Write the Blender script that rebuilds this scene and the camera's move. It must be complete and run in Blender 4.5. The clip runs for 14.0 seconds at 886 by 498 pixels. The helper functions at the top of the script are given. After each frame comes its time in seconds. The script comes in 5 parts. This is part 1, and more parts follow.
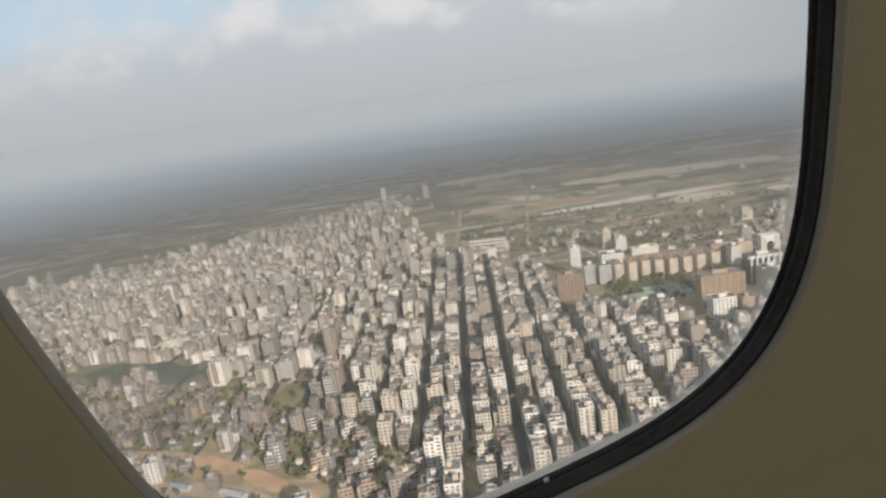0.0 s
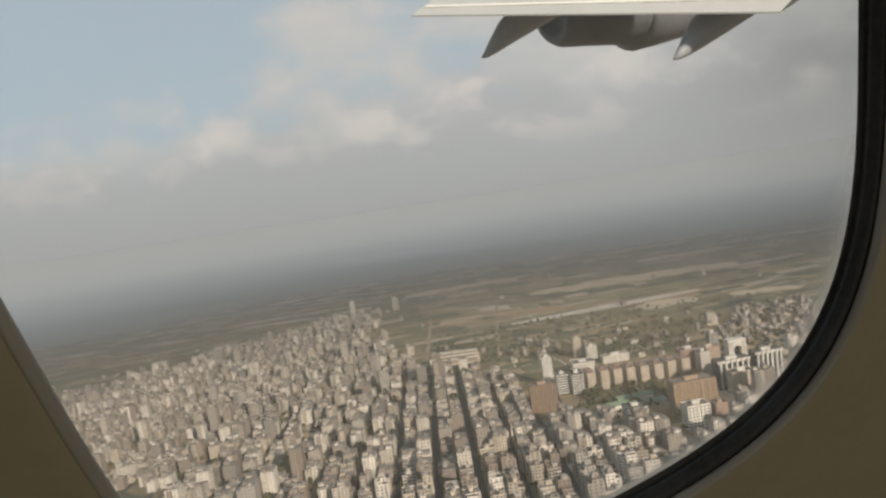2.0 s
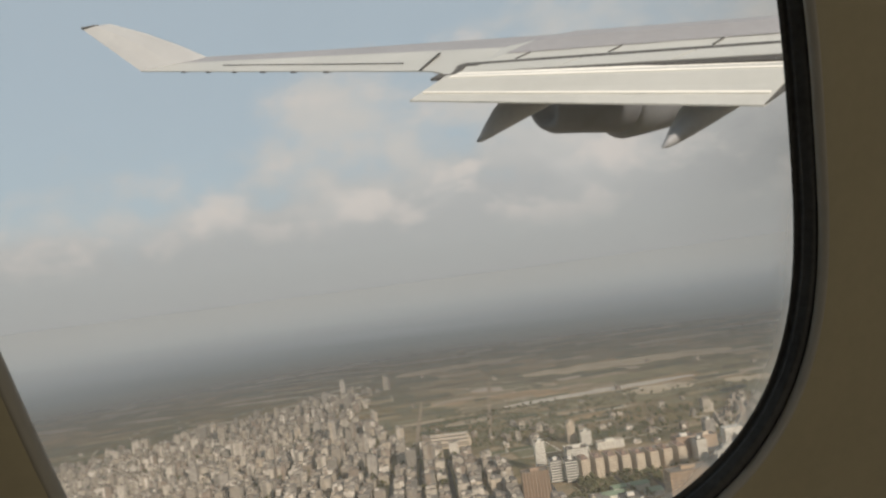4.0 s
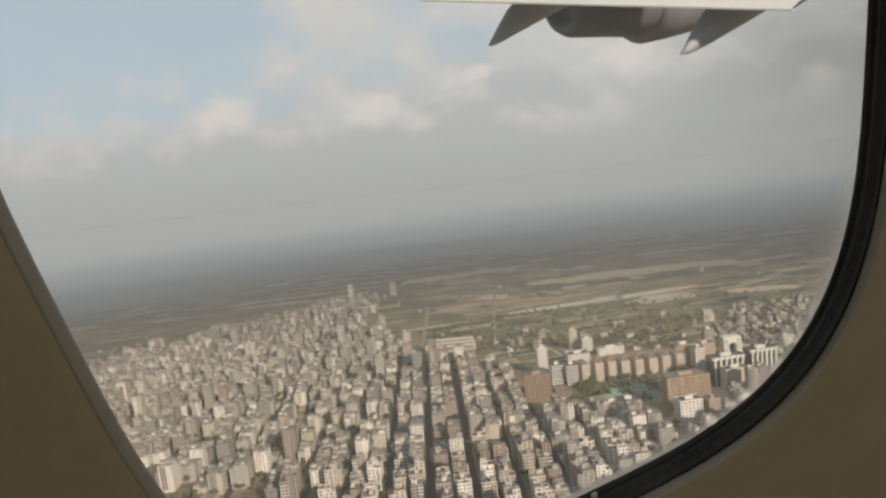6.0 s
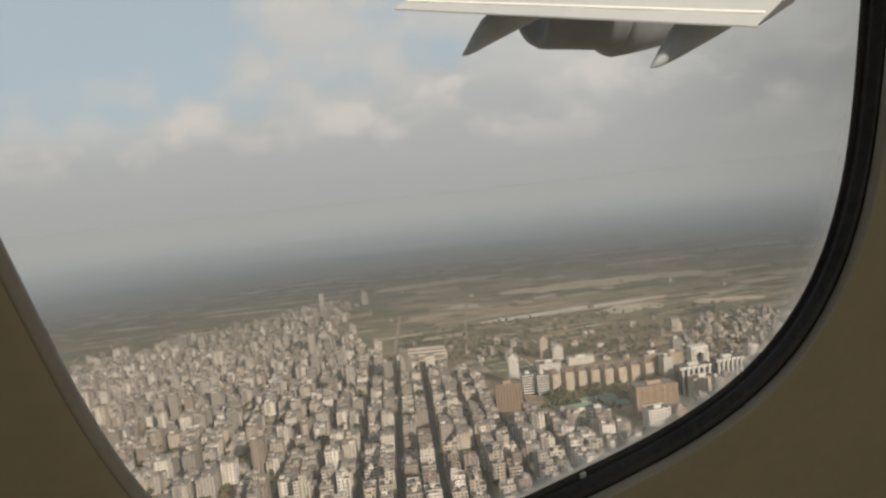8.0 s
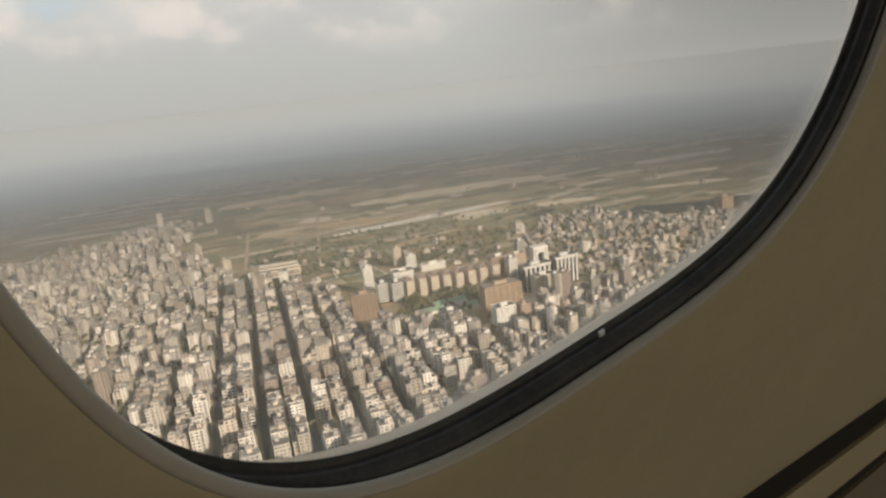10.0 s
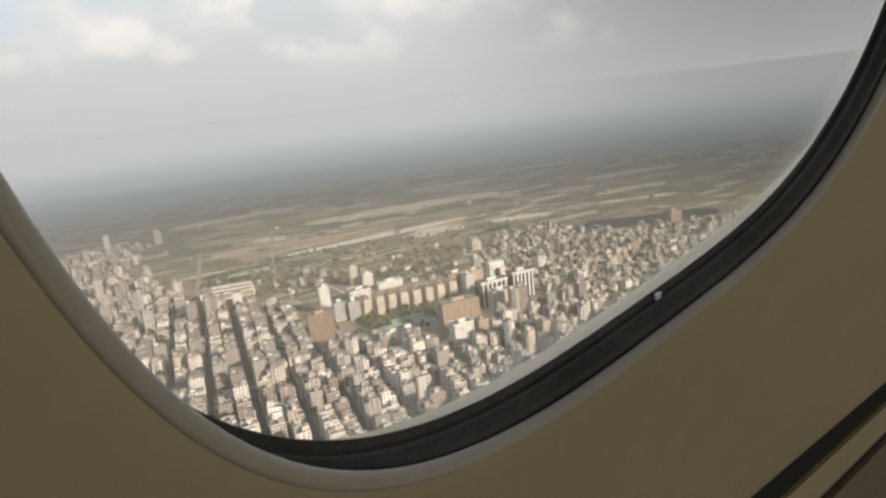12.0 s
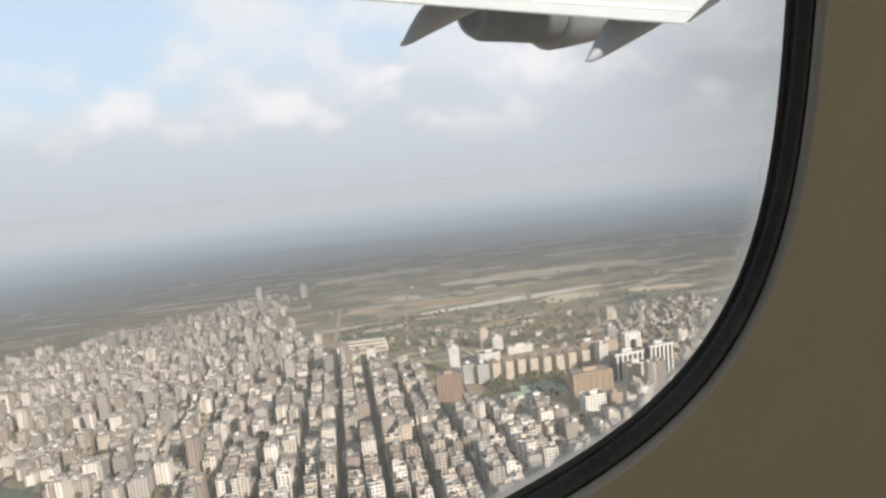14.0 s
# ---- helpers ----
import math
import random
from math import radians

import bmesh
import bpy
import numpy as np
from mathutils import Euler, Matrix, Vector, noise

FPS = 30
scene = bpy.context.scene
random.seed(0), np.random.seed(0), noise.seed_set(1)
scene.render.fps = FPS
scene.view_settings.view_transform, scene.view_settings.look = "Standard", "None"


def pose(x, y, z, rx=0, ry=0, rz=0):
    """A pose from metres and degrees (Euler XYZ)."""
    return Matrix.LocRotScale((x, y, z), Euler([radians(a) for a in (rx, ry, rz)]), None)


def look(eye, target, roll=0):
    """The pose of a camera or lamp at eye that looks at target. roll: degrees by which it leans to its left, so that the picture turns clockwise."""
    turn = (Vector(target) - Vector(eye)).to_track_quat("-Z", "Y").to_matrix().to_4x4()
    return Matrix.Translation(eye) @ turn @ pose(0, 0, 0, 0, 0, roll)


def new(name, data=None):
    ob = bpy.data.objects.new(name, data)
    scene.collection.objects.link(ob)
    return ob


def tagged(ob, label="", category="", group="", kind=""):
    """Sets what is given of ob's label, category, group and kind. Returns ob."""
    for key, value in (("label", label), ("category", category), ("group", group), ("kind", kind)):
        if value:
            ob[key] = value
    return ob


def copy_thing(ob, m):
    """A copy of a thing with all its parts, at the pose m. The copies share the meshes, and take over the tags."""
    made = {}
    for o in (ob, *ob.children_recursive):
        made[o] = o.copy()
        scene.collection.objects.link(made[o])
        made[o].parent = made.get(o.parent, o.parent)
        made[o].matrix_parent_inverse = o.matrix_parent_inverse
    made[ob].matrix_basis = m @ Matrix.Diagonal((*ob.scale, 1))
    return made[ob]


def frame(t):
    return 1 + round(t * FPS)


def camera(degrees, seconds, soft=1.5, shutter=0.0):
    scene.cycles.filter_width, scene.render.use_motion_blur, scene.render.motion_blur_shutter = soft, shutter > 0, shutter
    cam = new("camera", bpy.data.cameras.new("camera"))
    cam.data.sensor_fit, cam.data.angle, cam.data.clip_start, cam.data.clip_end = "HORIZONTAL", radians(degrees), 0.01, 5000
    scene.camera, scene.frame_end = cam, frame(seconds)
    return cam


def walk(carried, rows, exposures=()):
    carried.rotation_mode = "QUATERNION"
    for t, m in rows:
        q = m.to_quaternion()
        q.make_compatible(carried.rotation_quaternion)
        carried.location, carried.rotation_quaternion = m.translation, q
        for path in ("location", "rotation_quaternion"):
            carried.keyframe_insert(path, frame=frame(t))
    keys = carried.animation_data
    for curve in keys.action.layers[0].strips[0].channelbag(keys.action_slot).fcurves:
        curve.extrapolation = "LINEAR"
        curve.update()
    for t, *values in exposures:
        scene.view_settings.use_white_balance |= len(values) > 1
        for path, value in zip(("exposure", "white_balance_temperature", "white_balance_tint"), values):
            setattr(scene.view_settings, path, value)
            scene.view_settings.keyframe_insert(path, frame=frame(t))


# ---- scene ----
cam = camera(69.0, 14.0, soft=2.5)
walk(cam, [
    (0.0, pose(-211.7025, -64.3861, 272.0603, 75.63, 8.14, 10.59)),
    (0.5, pose(-211.7129, -64.3832, 272.0536, 76.20, 8.51, 10.94)),
    (1.0, pose(-211.7215, -64.3691, 272.0553, 74.46, 9.56, 8.91)),
    (1.5, pose(-211.7345, -64.3716, 272.0118, 85.07, 8.34, 7.01)),
    (2.0, pose(-211.7373, -64.3670, 272.0080, 85.09, 8.78, 7.71)),
    (2.5, pose(-211.7362, -64.3679, 271.9996, 90.25, 8.11, 7.55)),
    (3.0, pose(-211.7318, -64.3756, 271.9994, 92.37, 7.82, 7.42)),
    (5.5, pose(-211.7247, -64.3850, 272.0060, 87.41, 7.47, 6.75)),
    (6.0, pose(-211.7404, -64.3750, 272.0094, 83.97, 6.76, 7.86)),
    (6.5, pose(-211.7405, -64.3725, 272.0074, 84.72, 6.97, 7.57)),
    (7.0, pose(-211.7374, -64.3771, 272.0046, 87.83, 5.80, 6.56)),
    (7.5, pose(-211.7410, -64.3732, 271.9986, 86.83, 5.69, 6.66)),
    (10.0, pose(-211.8010, -64.3179, 271.9653, 75.18, 6.19, -7.96)),
    (10.5, pose(-211.8174, -64.3032, 271.9513, 75.79, 4.87, -9.52)),
    (11.0, pose(-211.8220, -64.2945, 271.9408, 76.55, 5.12, -10.56)),
    (11.5, pose(-211.8213, -64.2979, 271.9477, 76.61, 6.03, -10.69)),
    (12.0, pose(-211.8244, -64.2927, 271.9437, 76.27, 6.24, -11.96)),
    (12.5, pose(-211.8330, -64.2721, 271.9354, 76.47, 4.01, -12.69)),
    (13.0, pose(-211.8274, -64.2846, 271.9415, 76.49, 6.02, -12.13)),
    (13.5, pose(-211.8270, -64.2850, 271.9442, 76.32, 5.88, -13.75)),
    (14.0, pose(-211.7311, -64.3286, 271.9932, 83.20, 5.94, 0.09)),
], exposures=[(0.0, 0.35, 5950, 9.5), (1.0, 0.3, 6000, 8.8), (1.5, 0.13, 6330, 9.0), (3.0, -0.11, 6480, 9.2), (5.5, 0.12, 6440, 9.2), (7.5, -0.02, 6460, 9.2), (10.0, 0.34, 6640, 9.6), (10.5, 0.47, 6560, 10), (11.0, 0.56, 6430, 9.5), (13.0, 0.62, 6280, 9.2), (13.6, 0.63, 6120, 9.5), (14.0, 0.65, 5900, 10)])

# the airliner's axes at the window: forward, up along the wall, outward
AXES = Matrix(((0.82090, -0.06742, -0.56709, -211.7337),
               (0.52121, -0.31738, 0.79222, -64.1718),
               (0.23339, 0.94590, 0.22539, 272.0089), (0.0, 0.0, 0.0, 1.0)))
WALL = AXES @ pose(0, 0, 0, -0.12, 8.59, -0.95)  # the curved cabin wall's own lean
BELOW = Vector((AXES[0][3], AXES[1][3], 0))  # the ground under the airliner


# ---------- small node helpers ----------
def material(name):
    m = bpy.data.materials.new(name)
    m.use_nodes = True
    n = m.node_tree.nodes
    n.clear()
    return m, n, m.node_tree.links


def node(nodes, kind, **values):
    made = nodes.new(kind)
    for key, value in values.items():
        if key in made.inputs:
            made.inputs[key].default_value = value
    return made


def op(nodes, links, what, a, b=None, c=None):
    made = nodes.new("ShaderNodeMath")
    made.operation = what
    for i, value in enumerate((a, b, c)):
        if value is None:
            continue
        if isinstance(value, (int, float)):
            made.inputs[i].default_value = value
        else:
            links.new(value, made.inputs[i])
    return made.outputs[0]


def mix(nodes, links, factor, a, b, blend="MIX"):
    made = nodes.new("ShaderNodeMix")
    made.data_type, made.blend_type = "RGBA", blend
    for socket, value in ((made.inputs[0], factor), (made.inputs[6], a), (made.inputs[7], b)):
        if isinstance(value, (int, float)):
            socket.default_value = value
        elif isinstance(value, tuple):
            socket.default_value = (*value, 1.0) if len(value) == 3 else value
        else:
            links.new(value, socket)
    return made.outputs[2]


def ramp(nodes, links, source, stops, step=False):
    made = nodes.new("ShaderNodeValToRGB")
    made.color_ramp.interpolation = "CONSTANT" if step else "LINEAR"
    marks = made.color_ramp.elements
    while len(marks) < len(stops):
        marks.new(1.0)
    for mark, (place, colour) in zip(marks, stops):
        mark.position, mark.color = place, (*colour, 1.0)
    links.new(source, made.inputs[0])
    return made.outputs[0]


def span(nodes, links, source, a, b, c=0.0, d=1.0):
    made = nodes.new("ShaderNodeMapRange")
    made.interpolation_type = "SMOOTHSTEP"
    links.new(source, made.inputs[0])
    for i, value in enumerate((a, b, c, d)):
        made.inputs[i + 1].default_value = value
    return made.outputs[0]


def surface(m, nodes, links, colour, rough=0.7, metal=0.0, relief=None, depth=0.1, gloss=0.5):
    bsdf = node(nodes, "ShaderNodeBsdfPrincipled", Roughness=rough, Metallic=metal)
    bsdf.inputs["Specular IOR Level"].default_value = gloss
    if isinstance(colour, tuple):
        bsdf.inputs["Base Color"].default_value = (*colour, 1.0)
    else:
        links.new(colour, bsdf.inputs["Base Color"])
    if relief is not None:
        bump = node(nodes, "ShaderNodeBump", Strength=depth)
        links.new(relief, bump.inputs["Height"])
        links.new(bump.outputs[0], bsdf.inputs["Normal"])
    out = nodes.new("ShaderNodeOutputMaterial")
    links.new(bsdf.outputs[0], out.inputs[0])
    return bsdf


def noise_of(nodes, links, coords, scale, detail=4.0, rough=0.6):
    made = node(nodes, "ShaderNodeTexNoise", Scale=scale, Detail=detail, Roughness=rough)
    if coords is not None:
        links.new(coords, made.inputs["Vector"])
    return made.outputs["Fac"]


# ---------- world, sun, cabin light ----------
SUN = Vector((0.60, -0.70, 0.40)).normalized()
world = bpy.data.worlds.new("hazy_sky")
scene.world = world
world.use_nodes = True
wn, wl = world.node_tree.nodes, world.node_tree.links
wn.clear()
sky = wn.new("ShaderNodeTexSky")
sky.sky_type, sky.sun_disc = "NISHITA", False
sky.sun_elevation, sky.sun_rotation = math.asin(SUN.z), math.atan2(SUN.x, SUN.y)
sky.dust_density, sky.air_density = 3.0, 1.2
place = wn.new("ShaderNodeTexCoord").outputs["Generated"]
split = wn.new("ShaderNodeSeparateXYZ")
wl.new(place, split.inputs[0])
height = split.outputs[2]
flat, raised = node(wn, "ShaderNodeMapping"), node(wn, "ShaderNodeMapping")
for made, rise in ((flat, 0.0), (raised, 0.08)):
    made.inputs["Scale"].default_value = (1.0, 1.0, 1.6)
    made.inputs["Location"].default_value = (0.31, 0.0, rise)
    wl.new(place, made.inputs[0])
puffs = noise_of(wn, wl, flat.outputs[0], 4.8, 9.0, 0.57)
above = noise_of(wn, wl, raised.outputs[0], 4.8, 9.0, 0.57)
wisps = noise_of(wn, wl, flat.outputs[0], 1.7, 5.0, 0.55)
cover = op(wn, wl, "ADD", op(wn, wl, "MULTIPLY", puffs, 0.65), op(wn, wl, "MULTIPLY", wisps, 0.5))
# clouds thicken towards the horizon and open to blue higher up, more so to the west
open_sky = op(wn, wl, "ADD", op(wn, wl, "MULTIPLY", height, 1.3), op(wn, wl, "MULTIPLY", split.outputs[0], -0.27))
amount = span(wn, wl, op(wn, wl, "SUBTRACT", cover, open_sky), 0.20, 0.37)
# broad banks of brighter cumulus
bank = op(wn, wl, "MULTIPLY", span(wn, wl, op(wn, wl, "ADD", op(wn, wl, "MULTIPLY", puffs, 0.4), op(wn, wl, "MULTIPLY", wisps, 0.6)), 0.44, 0.58), span(wn, wl, height, 0.06, 0.14))
# the sun catches the upper rims of the puffs
lit = span(wn, wl, op(wn, wl, "SUBTRACT", puffs, above), 0.0, 0.17, 0.0, 0.85)
deck = mix(wn, wl, span(wn, wl, split.outputs[0], 0.1, 0.6, 0.0, 1.0), (4.55, 4.55, 4.5), (3.5, 3.53, 3.46))
deck = mix(wn, wl, span(wn, wl, height, 0.10, 0.26), deck, (5.2, 5.18, 5.1))
deck = mix(wn, wl, op(wn, wl, "MULTIPLY", bank, 0.8), deck, (5.9, 5.75, 5.5))
cloud = mix(wn, wl, lit, deck, (6.7, 6.15, 5.7))
blue = mix(wn, wl, 0.82, sky.outputs[0], (4.65, 5.35, 5.85))
upper = mix(wn, wl, amount, blue, cloud)
haze = ramp(wn, wl, op(wn, wl, "MULTIPLY_ADD", height, 3.333, 0.333), [(0.0, (2.6, 2.68, 2.64)), (0.33, (4.08, 4.07, 3.96)), (0.40, (4.16, 4.17, 4.05)), (0.5, (4.3, 4.32, 4.2)), (0.67, (4.35, 4.35, 4.23)), (1.0, (4.5, 4.46, 4.32))])
whole = mix(wn, wl, span(wn, wl, height, 0.02, 0.13), haze, upper)
# the overcast is thicker, and so duller, to the east
dull = op(wn, wl, "MULTIPLY", span(wn, wl, split.outputs[0], 0.1, 0.68), span(wn, wl, height, -0.12, 0.06))
whole = mix(wn, wl, dull, whole, mix(wn, wl, 1.0, whole, (0.54, 0.54, 0.53), "MULTIPLY"))
back = node(wn, "ShaderNodeBackground", Strength=0.1)
wl.new(whole, back.inputs[0])
wl.new(back.outputs[0], wn.new("ShaderNodeOutputWorld").inputs[0])

sun = new("sun", bpy.data.lights.new("sun", "SUN"))
sun.data.energy, sun.data.angle, sun.data.color = 5.0, radians(2.5), (1.0, 0.85, 0.70)
sun.matrix_world = look((0, 0, 900), Vector((0, 0, 900)) - SUN)

# ---------- materials ----------
def plain(name, colour, rough=0.6, scale=6.0, vary=0.18, metal=0.0, depth=0.05, gloss=0.5):
    m, n, l = material(name)
    at = n.new("ShaderNodeTexCoord").outputs["Object"]
    fine, broad = noise_of(n, l, at, scale * 6, 4.0), noise_of(n, l, at, scale * 0.5, 3.0)
    both = op(n, l, "MULTIPLY_ADD", fine, 0.4, op(n, l, "MULTIPLY", broad, 0.6))
    dark, light = tuple(c * (1 - vary) for c in colour), tuple(min(1.0, c * (1 + vary)) for c in colour)
    surface(m, n, l, mix(n, l, span(n, l, both, 0.3, 0.7), dark, light), rough, metal, fine, depth, gloss)
    return m


PANEL = plain("cabin_panel_plastic", (0.43, 0.375, 0.252), 0.62, 30.0, 0.05, 0.0, 0.03, 0.3)
DADO = plain("brown_dado_lining", (0.21, 0.175, 0.125), 0.8, 30.0, 0.1)
LIP = plain("cabin_bezel_plastic", (0.40, 0.37, 0.315), 0.45, 30.0, 0.05, 0.0, 0.03, 0.4)
RUBBER = plain("black_rubber_seal", (0.050, 0.049, 0.047), 0.6, 60.0, 0.35, 0.0, 0.08, 0.28)
RIM = plain("outer_frame_paint", (0.62, 0.46, 0.31), 0.6, 40.0, 0.12)
CHIP = plain("pale_chip", (0.62, 0.62, 0.60), 0.6, 80.0, 0.1)
SEAM = plain("dark_seam", (0.008, 0.006, 0.004), 0.8, 30.0, 0.2)
CABIN = plain("cabin_lining", (0.42, 0.38, 0.31), 0.8, 8.0, 0.06)
CARPET = plain("cabin_carpet", (0.06, 0.06, 0.08), 0.95, 40.0, 0.3)
WHITE = plain("wing_white_paint", (0.445, 0.455, 0.44), 0.5, 0.8, 0.06, 0.0, 0.02)
GREY = plain("wing_grey_paint", (0.285, 0.285, 0.30), 0.5, 0.8, 0.08, 0.0, 0.02)
TIPGREY = plain("pale_grey_wingtip_paint", (0.33, 0.345, 0.36), 0.45, 0.8, 0.06)
SEAMWHITE = plain("bright_white_strip", (0.80, 0.79, 0.74), 0.4, 1.0, 0.05)
SLOT = plain("wing_gap_shadow", (0.06, 0.058, 0.055), 0.7, 3.0, 0.2)
POD = plain("fairing_grey_paint", (0.33, 0.345, 0.37), 0.45, 1.2, 0.12)
COWL = plain("engine_cowl_paint", (0.19, 0.205, 0.23), 0.4, 1.2, 0.15)
NACELLE = plain("engine_metal", (0.15, 0.16, 0.18), 0.6, 2.0, 0.2, 0.1)


# the window's half sizes and how square its outline is
HALF_W, HALF_H, POWER, FULLER = 0.1417, 0.1465, 3.14, 2.99


def pane_material():
    m, n, l = material("dusty_window_acrylic")
    at = n.new("ShaderNodeTexCoord").outputs["Object"]
    clear = node(n, "ShaderNodeBsdfTransparent", Color=(0.97, 0.975, 0.97, 1.0))
    film = node(n, "ShaderNodeBsdfTranslucent", Color=(0.84, 0.76, 0.66, 1.0))
    shine = node(n, "ShaderNodeBsdfGlossy", Roughness=0.45)
    dust = span(n, l, noise_of(n, l, at, 14.0, 6.0), 0.35, 0.8, 0.05, 0.10)
    # grime gathered along the lower rim of the pane
    xyz = n.new("ShaderNodeSeparateXYZ")
    l.new(at, xyz.inputs[0])
    wide = op(n, l, "POWER", op(n, l, "ABSOLUTE", op(n, l, "DIVIDE", op(n, l, "ADD", xyz.outputs[0], 0.005), HALF_W)), POWER)
    tall = op(n, l, "POWER", op(n, l, "ABSOLUTE", op(n, l, "DIVIDE", op(n, l, "SUBTRACT", xyz.outputs[1], 0.0067), HALF_H)), POWER)
    rim = op(n, l, "ADD", op(n, l, "ADD", wide, tall), op(n, l, "MULTIPLY", noise_of(n, l, at, 60.0, 4.0), 0.22))
    low = op(n, l, "MULTIPLY", span(n, l, xyz.outputs[1], 0.03, -0.06), span(n, l, xyz.outputs[0], -0.125, -0.06))
    dust = op(n, l, "ADD", dust, op(n, l, "MULTIPLY", span(n, l, rim, 0.84, 1.16, 0.0, 0.34), low))
    first, second = n.new("ShaderNodeMixShader"), n.new("ShaderNodeMixShader")
    l.new(dust, first.inputs[0])
    l.new(clear.outputs[0], first.inputs[1])
    l.new(film.outputs[0], first.inputs[2])
    second.inputs[0].default_value = 0.004
    l.new(first.outputs[0], second.inputs[1])
    l.new(shine.outputs[0], second.inputs[2])
    l.new(second.outputs[0], n.new("ShaderNodeOutputMaterial").inputs[0])
    return m


PANE = pane_material()

WALL_TINTS = [(0.0, (0.506, 0.460, 0.390)), (0.12, (0.333, 0.298, 0.251)), (0.24, (0.614, 0.566, 0.492)), (0.34, (0.250, 0.207, 0.169)), (0.44, (0.407, 0.361, 0.298)),
              (0.56, (0.256, 0.239, 0.211)), (0.66, (0.514, 0.447, 0.357)), (0.75, (0.309, 0.250, 0.206)), (0.83, (0.732, 0.681, 0.605)), (0.92, (0.399, 0.370, 0.332))]


OLD_TINTS = [(0.0, (0.20, 0.165, 0.135)), (0.2, (0.27, 0.235, 0.20)), (0.4, (0.16, 0.14, 0.125)), (0.55, (0.33, 0.25, 0.19)), (0.7, (0.22, 0.21, 0.20)), (0.85, (0.50, 0.47, 0.43)), (0.94, (0.30, 0.19, 0.14))]


def facade(name, islands, windows, tints=WALL_TINTS):
    """Rendered masonry in many tints, streaked by rain; with windows for the far, joined houses."""
    m, n, l = material(name)
    if islands:
        chance = n.new("ShaderNodeNewGeometry").outputs["Random Per Island"]
    else:
        chance = n.new("ShaderNodeObjectInfo").outputs["Random"]
    tint = ramp(n, l, chance, tints, True)
    coords = n.new("ShaderNodeTexCoord")
    at = coords.outputs["Object"]
    streak = node(n, "ShaderNodeMapping")
    streak.inputs["Scale"].default_value = (1.0, 1.0, 0.18)
    l.new(at, streak.inputs[0])
    dirt = span(n, l, noise_of(n, l, streak.outputs[0], 0.55, 5.0), 0.42, 0.75, 0.0, 0.55)
    colour = mix(n, l, dirt, tint, (0.23, 0.21, 0.18))
    if windows:
        xyz, nrm = n.new("ShaderNodeSeparateXYZ"), n.new("ShaderNodeSeparateXYZ")
        l.new(at, xyz.inputs[0])
        l.new(coords.outputs["Normal"], nrm.inputs[0])
        side = op(n, l, "GREATER_THAN", op(n, l, "ABSOLUTE", nrm.outputs[0]), 0.6)
        upright = op(n, l, "LESS_THAN", op(n, l, "ABSOLUTE", nrm.outputs[2]), 0.5)
        along = op(n, l, "ADD", op(n, l, "MULTIPLY", side, xyz.outputs[1]), op(n, l, "MULTIPLY", op(n, l, "SUBTRACT", 1.0, side), xyz.outputs[0]))
        bay = op(n, l, "FRACT", op(n, l, "DIVIDE", along, 3.3))
        floor_ = op(n, l, "FRACT", op(n, l, "DIVIDE", xyz.outputs[2], 3.1))
        hole = op(n, l, "MULTIPLY", op(n, l, "COMPARE", bay, 0.5, 0.24), op(n, l, "COMPARE", floor_, 0.55, 0.24))
        hole = op(n, l, "MULTIPLY", hole, upright)
        colour = mix(n, l, op(n, l, "MULTIPLY", hole, 0.8), colour, (0.05, 0.05, 0.055))
        roof = op(n, l, "GREATER_THAN", nrm.outputs[2], 0.5)
        colour = mix(n, l, op(n, l, "MULTIPLY", roof, 0.85), colour, mix(n, l, span(n, l, noise_of(n, l, at, 0.16, 5.0, 0.7), 0.4, 0.65), (0.225, 0.205, 0.18), (0.115, 0.105, 0.093)))
    surface(m, n, l, colour, 0.85, 0.0, None, 0.1, 0.2)
    return m


FACADE = facade("rendered_masonry", False, False)
FAR_FACADE = facade("far_masonry", True, True)
OLD_FACADE = facade("old_brown_masonry", False, False, OLD_TINTS)
OLD_FAR_FACADE = facade("old_far_masonry", True, True, OLD_TINTS)
GLASS_DARK = plain("dark_window_glass", (0.045, 0.05, 0.06), 0.12, 1.0, 0.3)
CONCRETE = plain("weathered_concrete", (0.33, 0.31, 0.28), 0.9, 0.5, 0.3)


def rooftop():
    m, n, l = material("roof_screed")
    at = n.new("ShaderNodeTexCoord").outputs["Object"]
    tint = ramp(n, l, n.new("ShaderNodeObjectInfo").outputs["Random"], [(0.0, (0.17, 0.157, 0.14)), (0.25, (0.23, 0.205, 0.175)), (0.5, (0.13, 0.124, 0.115)), (0.7, (0.20, 0.165, 0.135)), (0.88, (0.28, 0.27, 0.25))], True)
    stains = span(n, l, noise_of(n, l, at, 0.45, 6.0, 0.65), 0.40, 0.68, 0.0, 0.7)
    surface(m, n, l, mix(n, l, stains, tint, (0.13, 0.12, 0.105)), 0.95, 0.0, None, 0.1, 0.15)
    return m


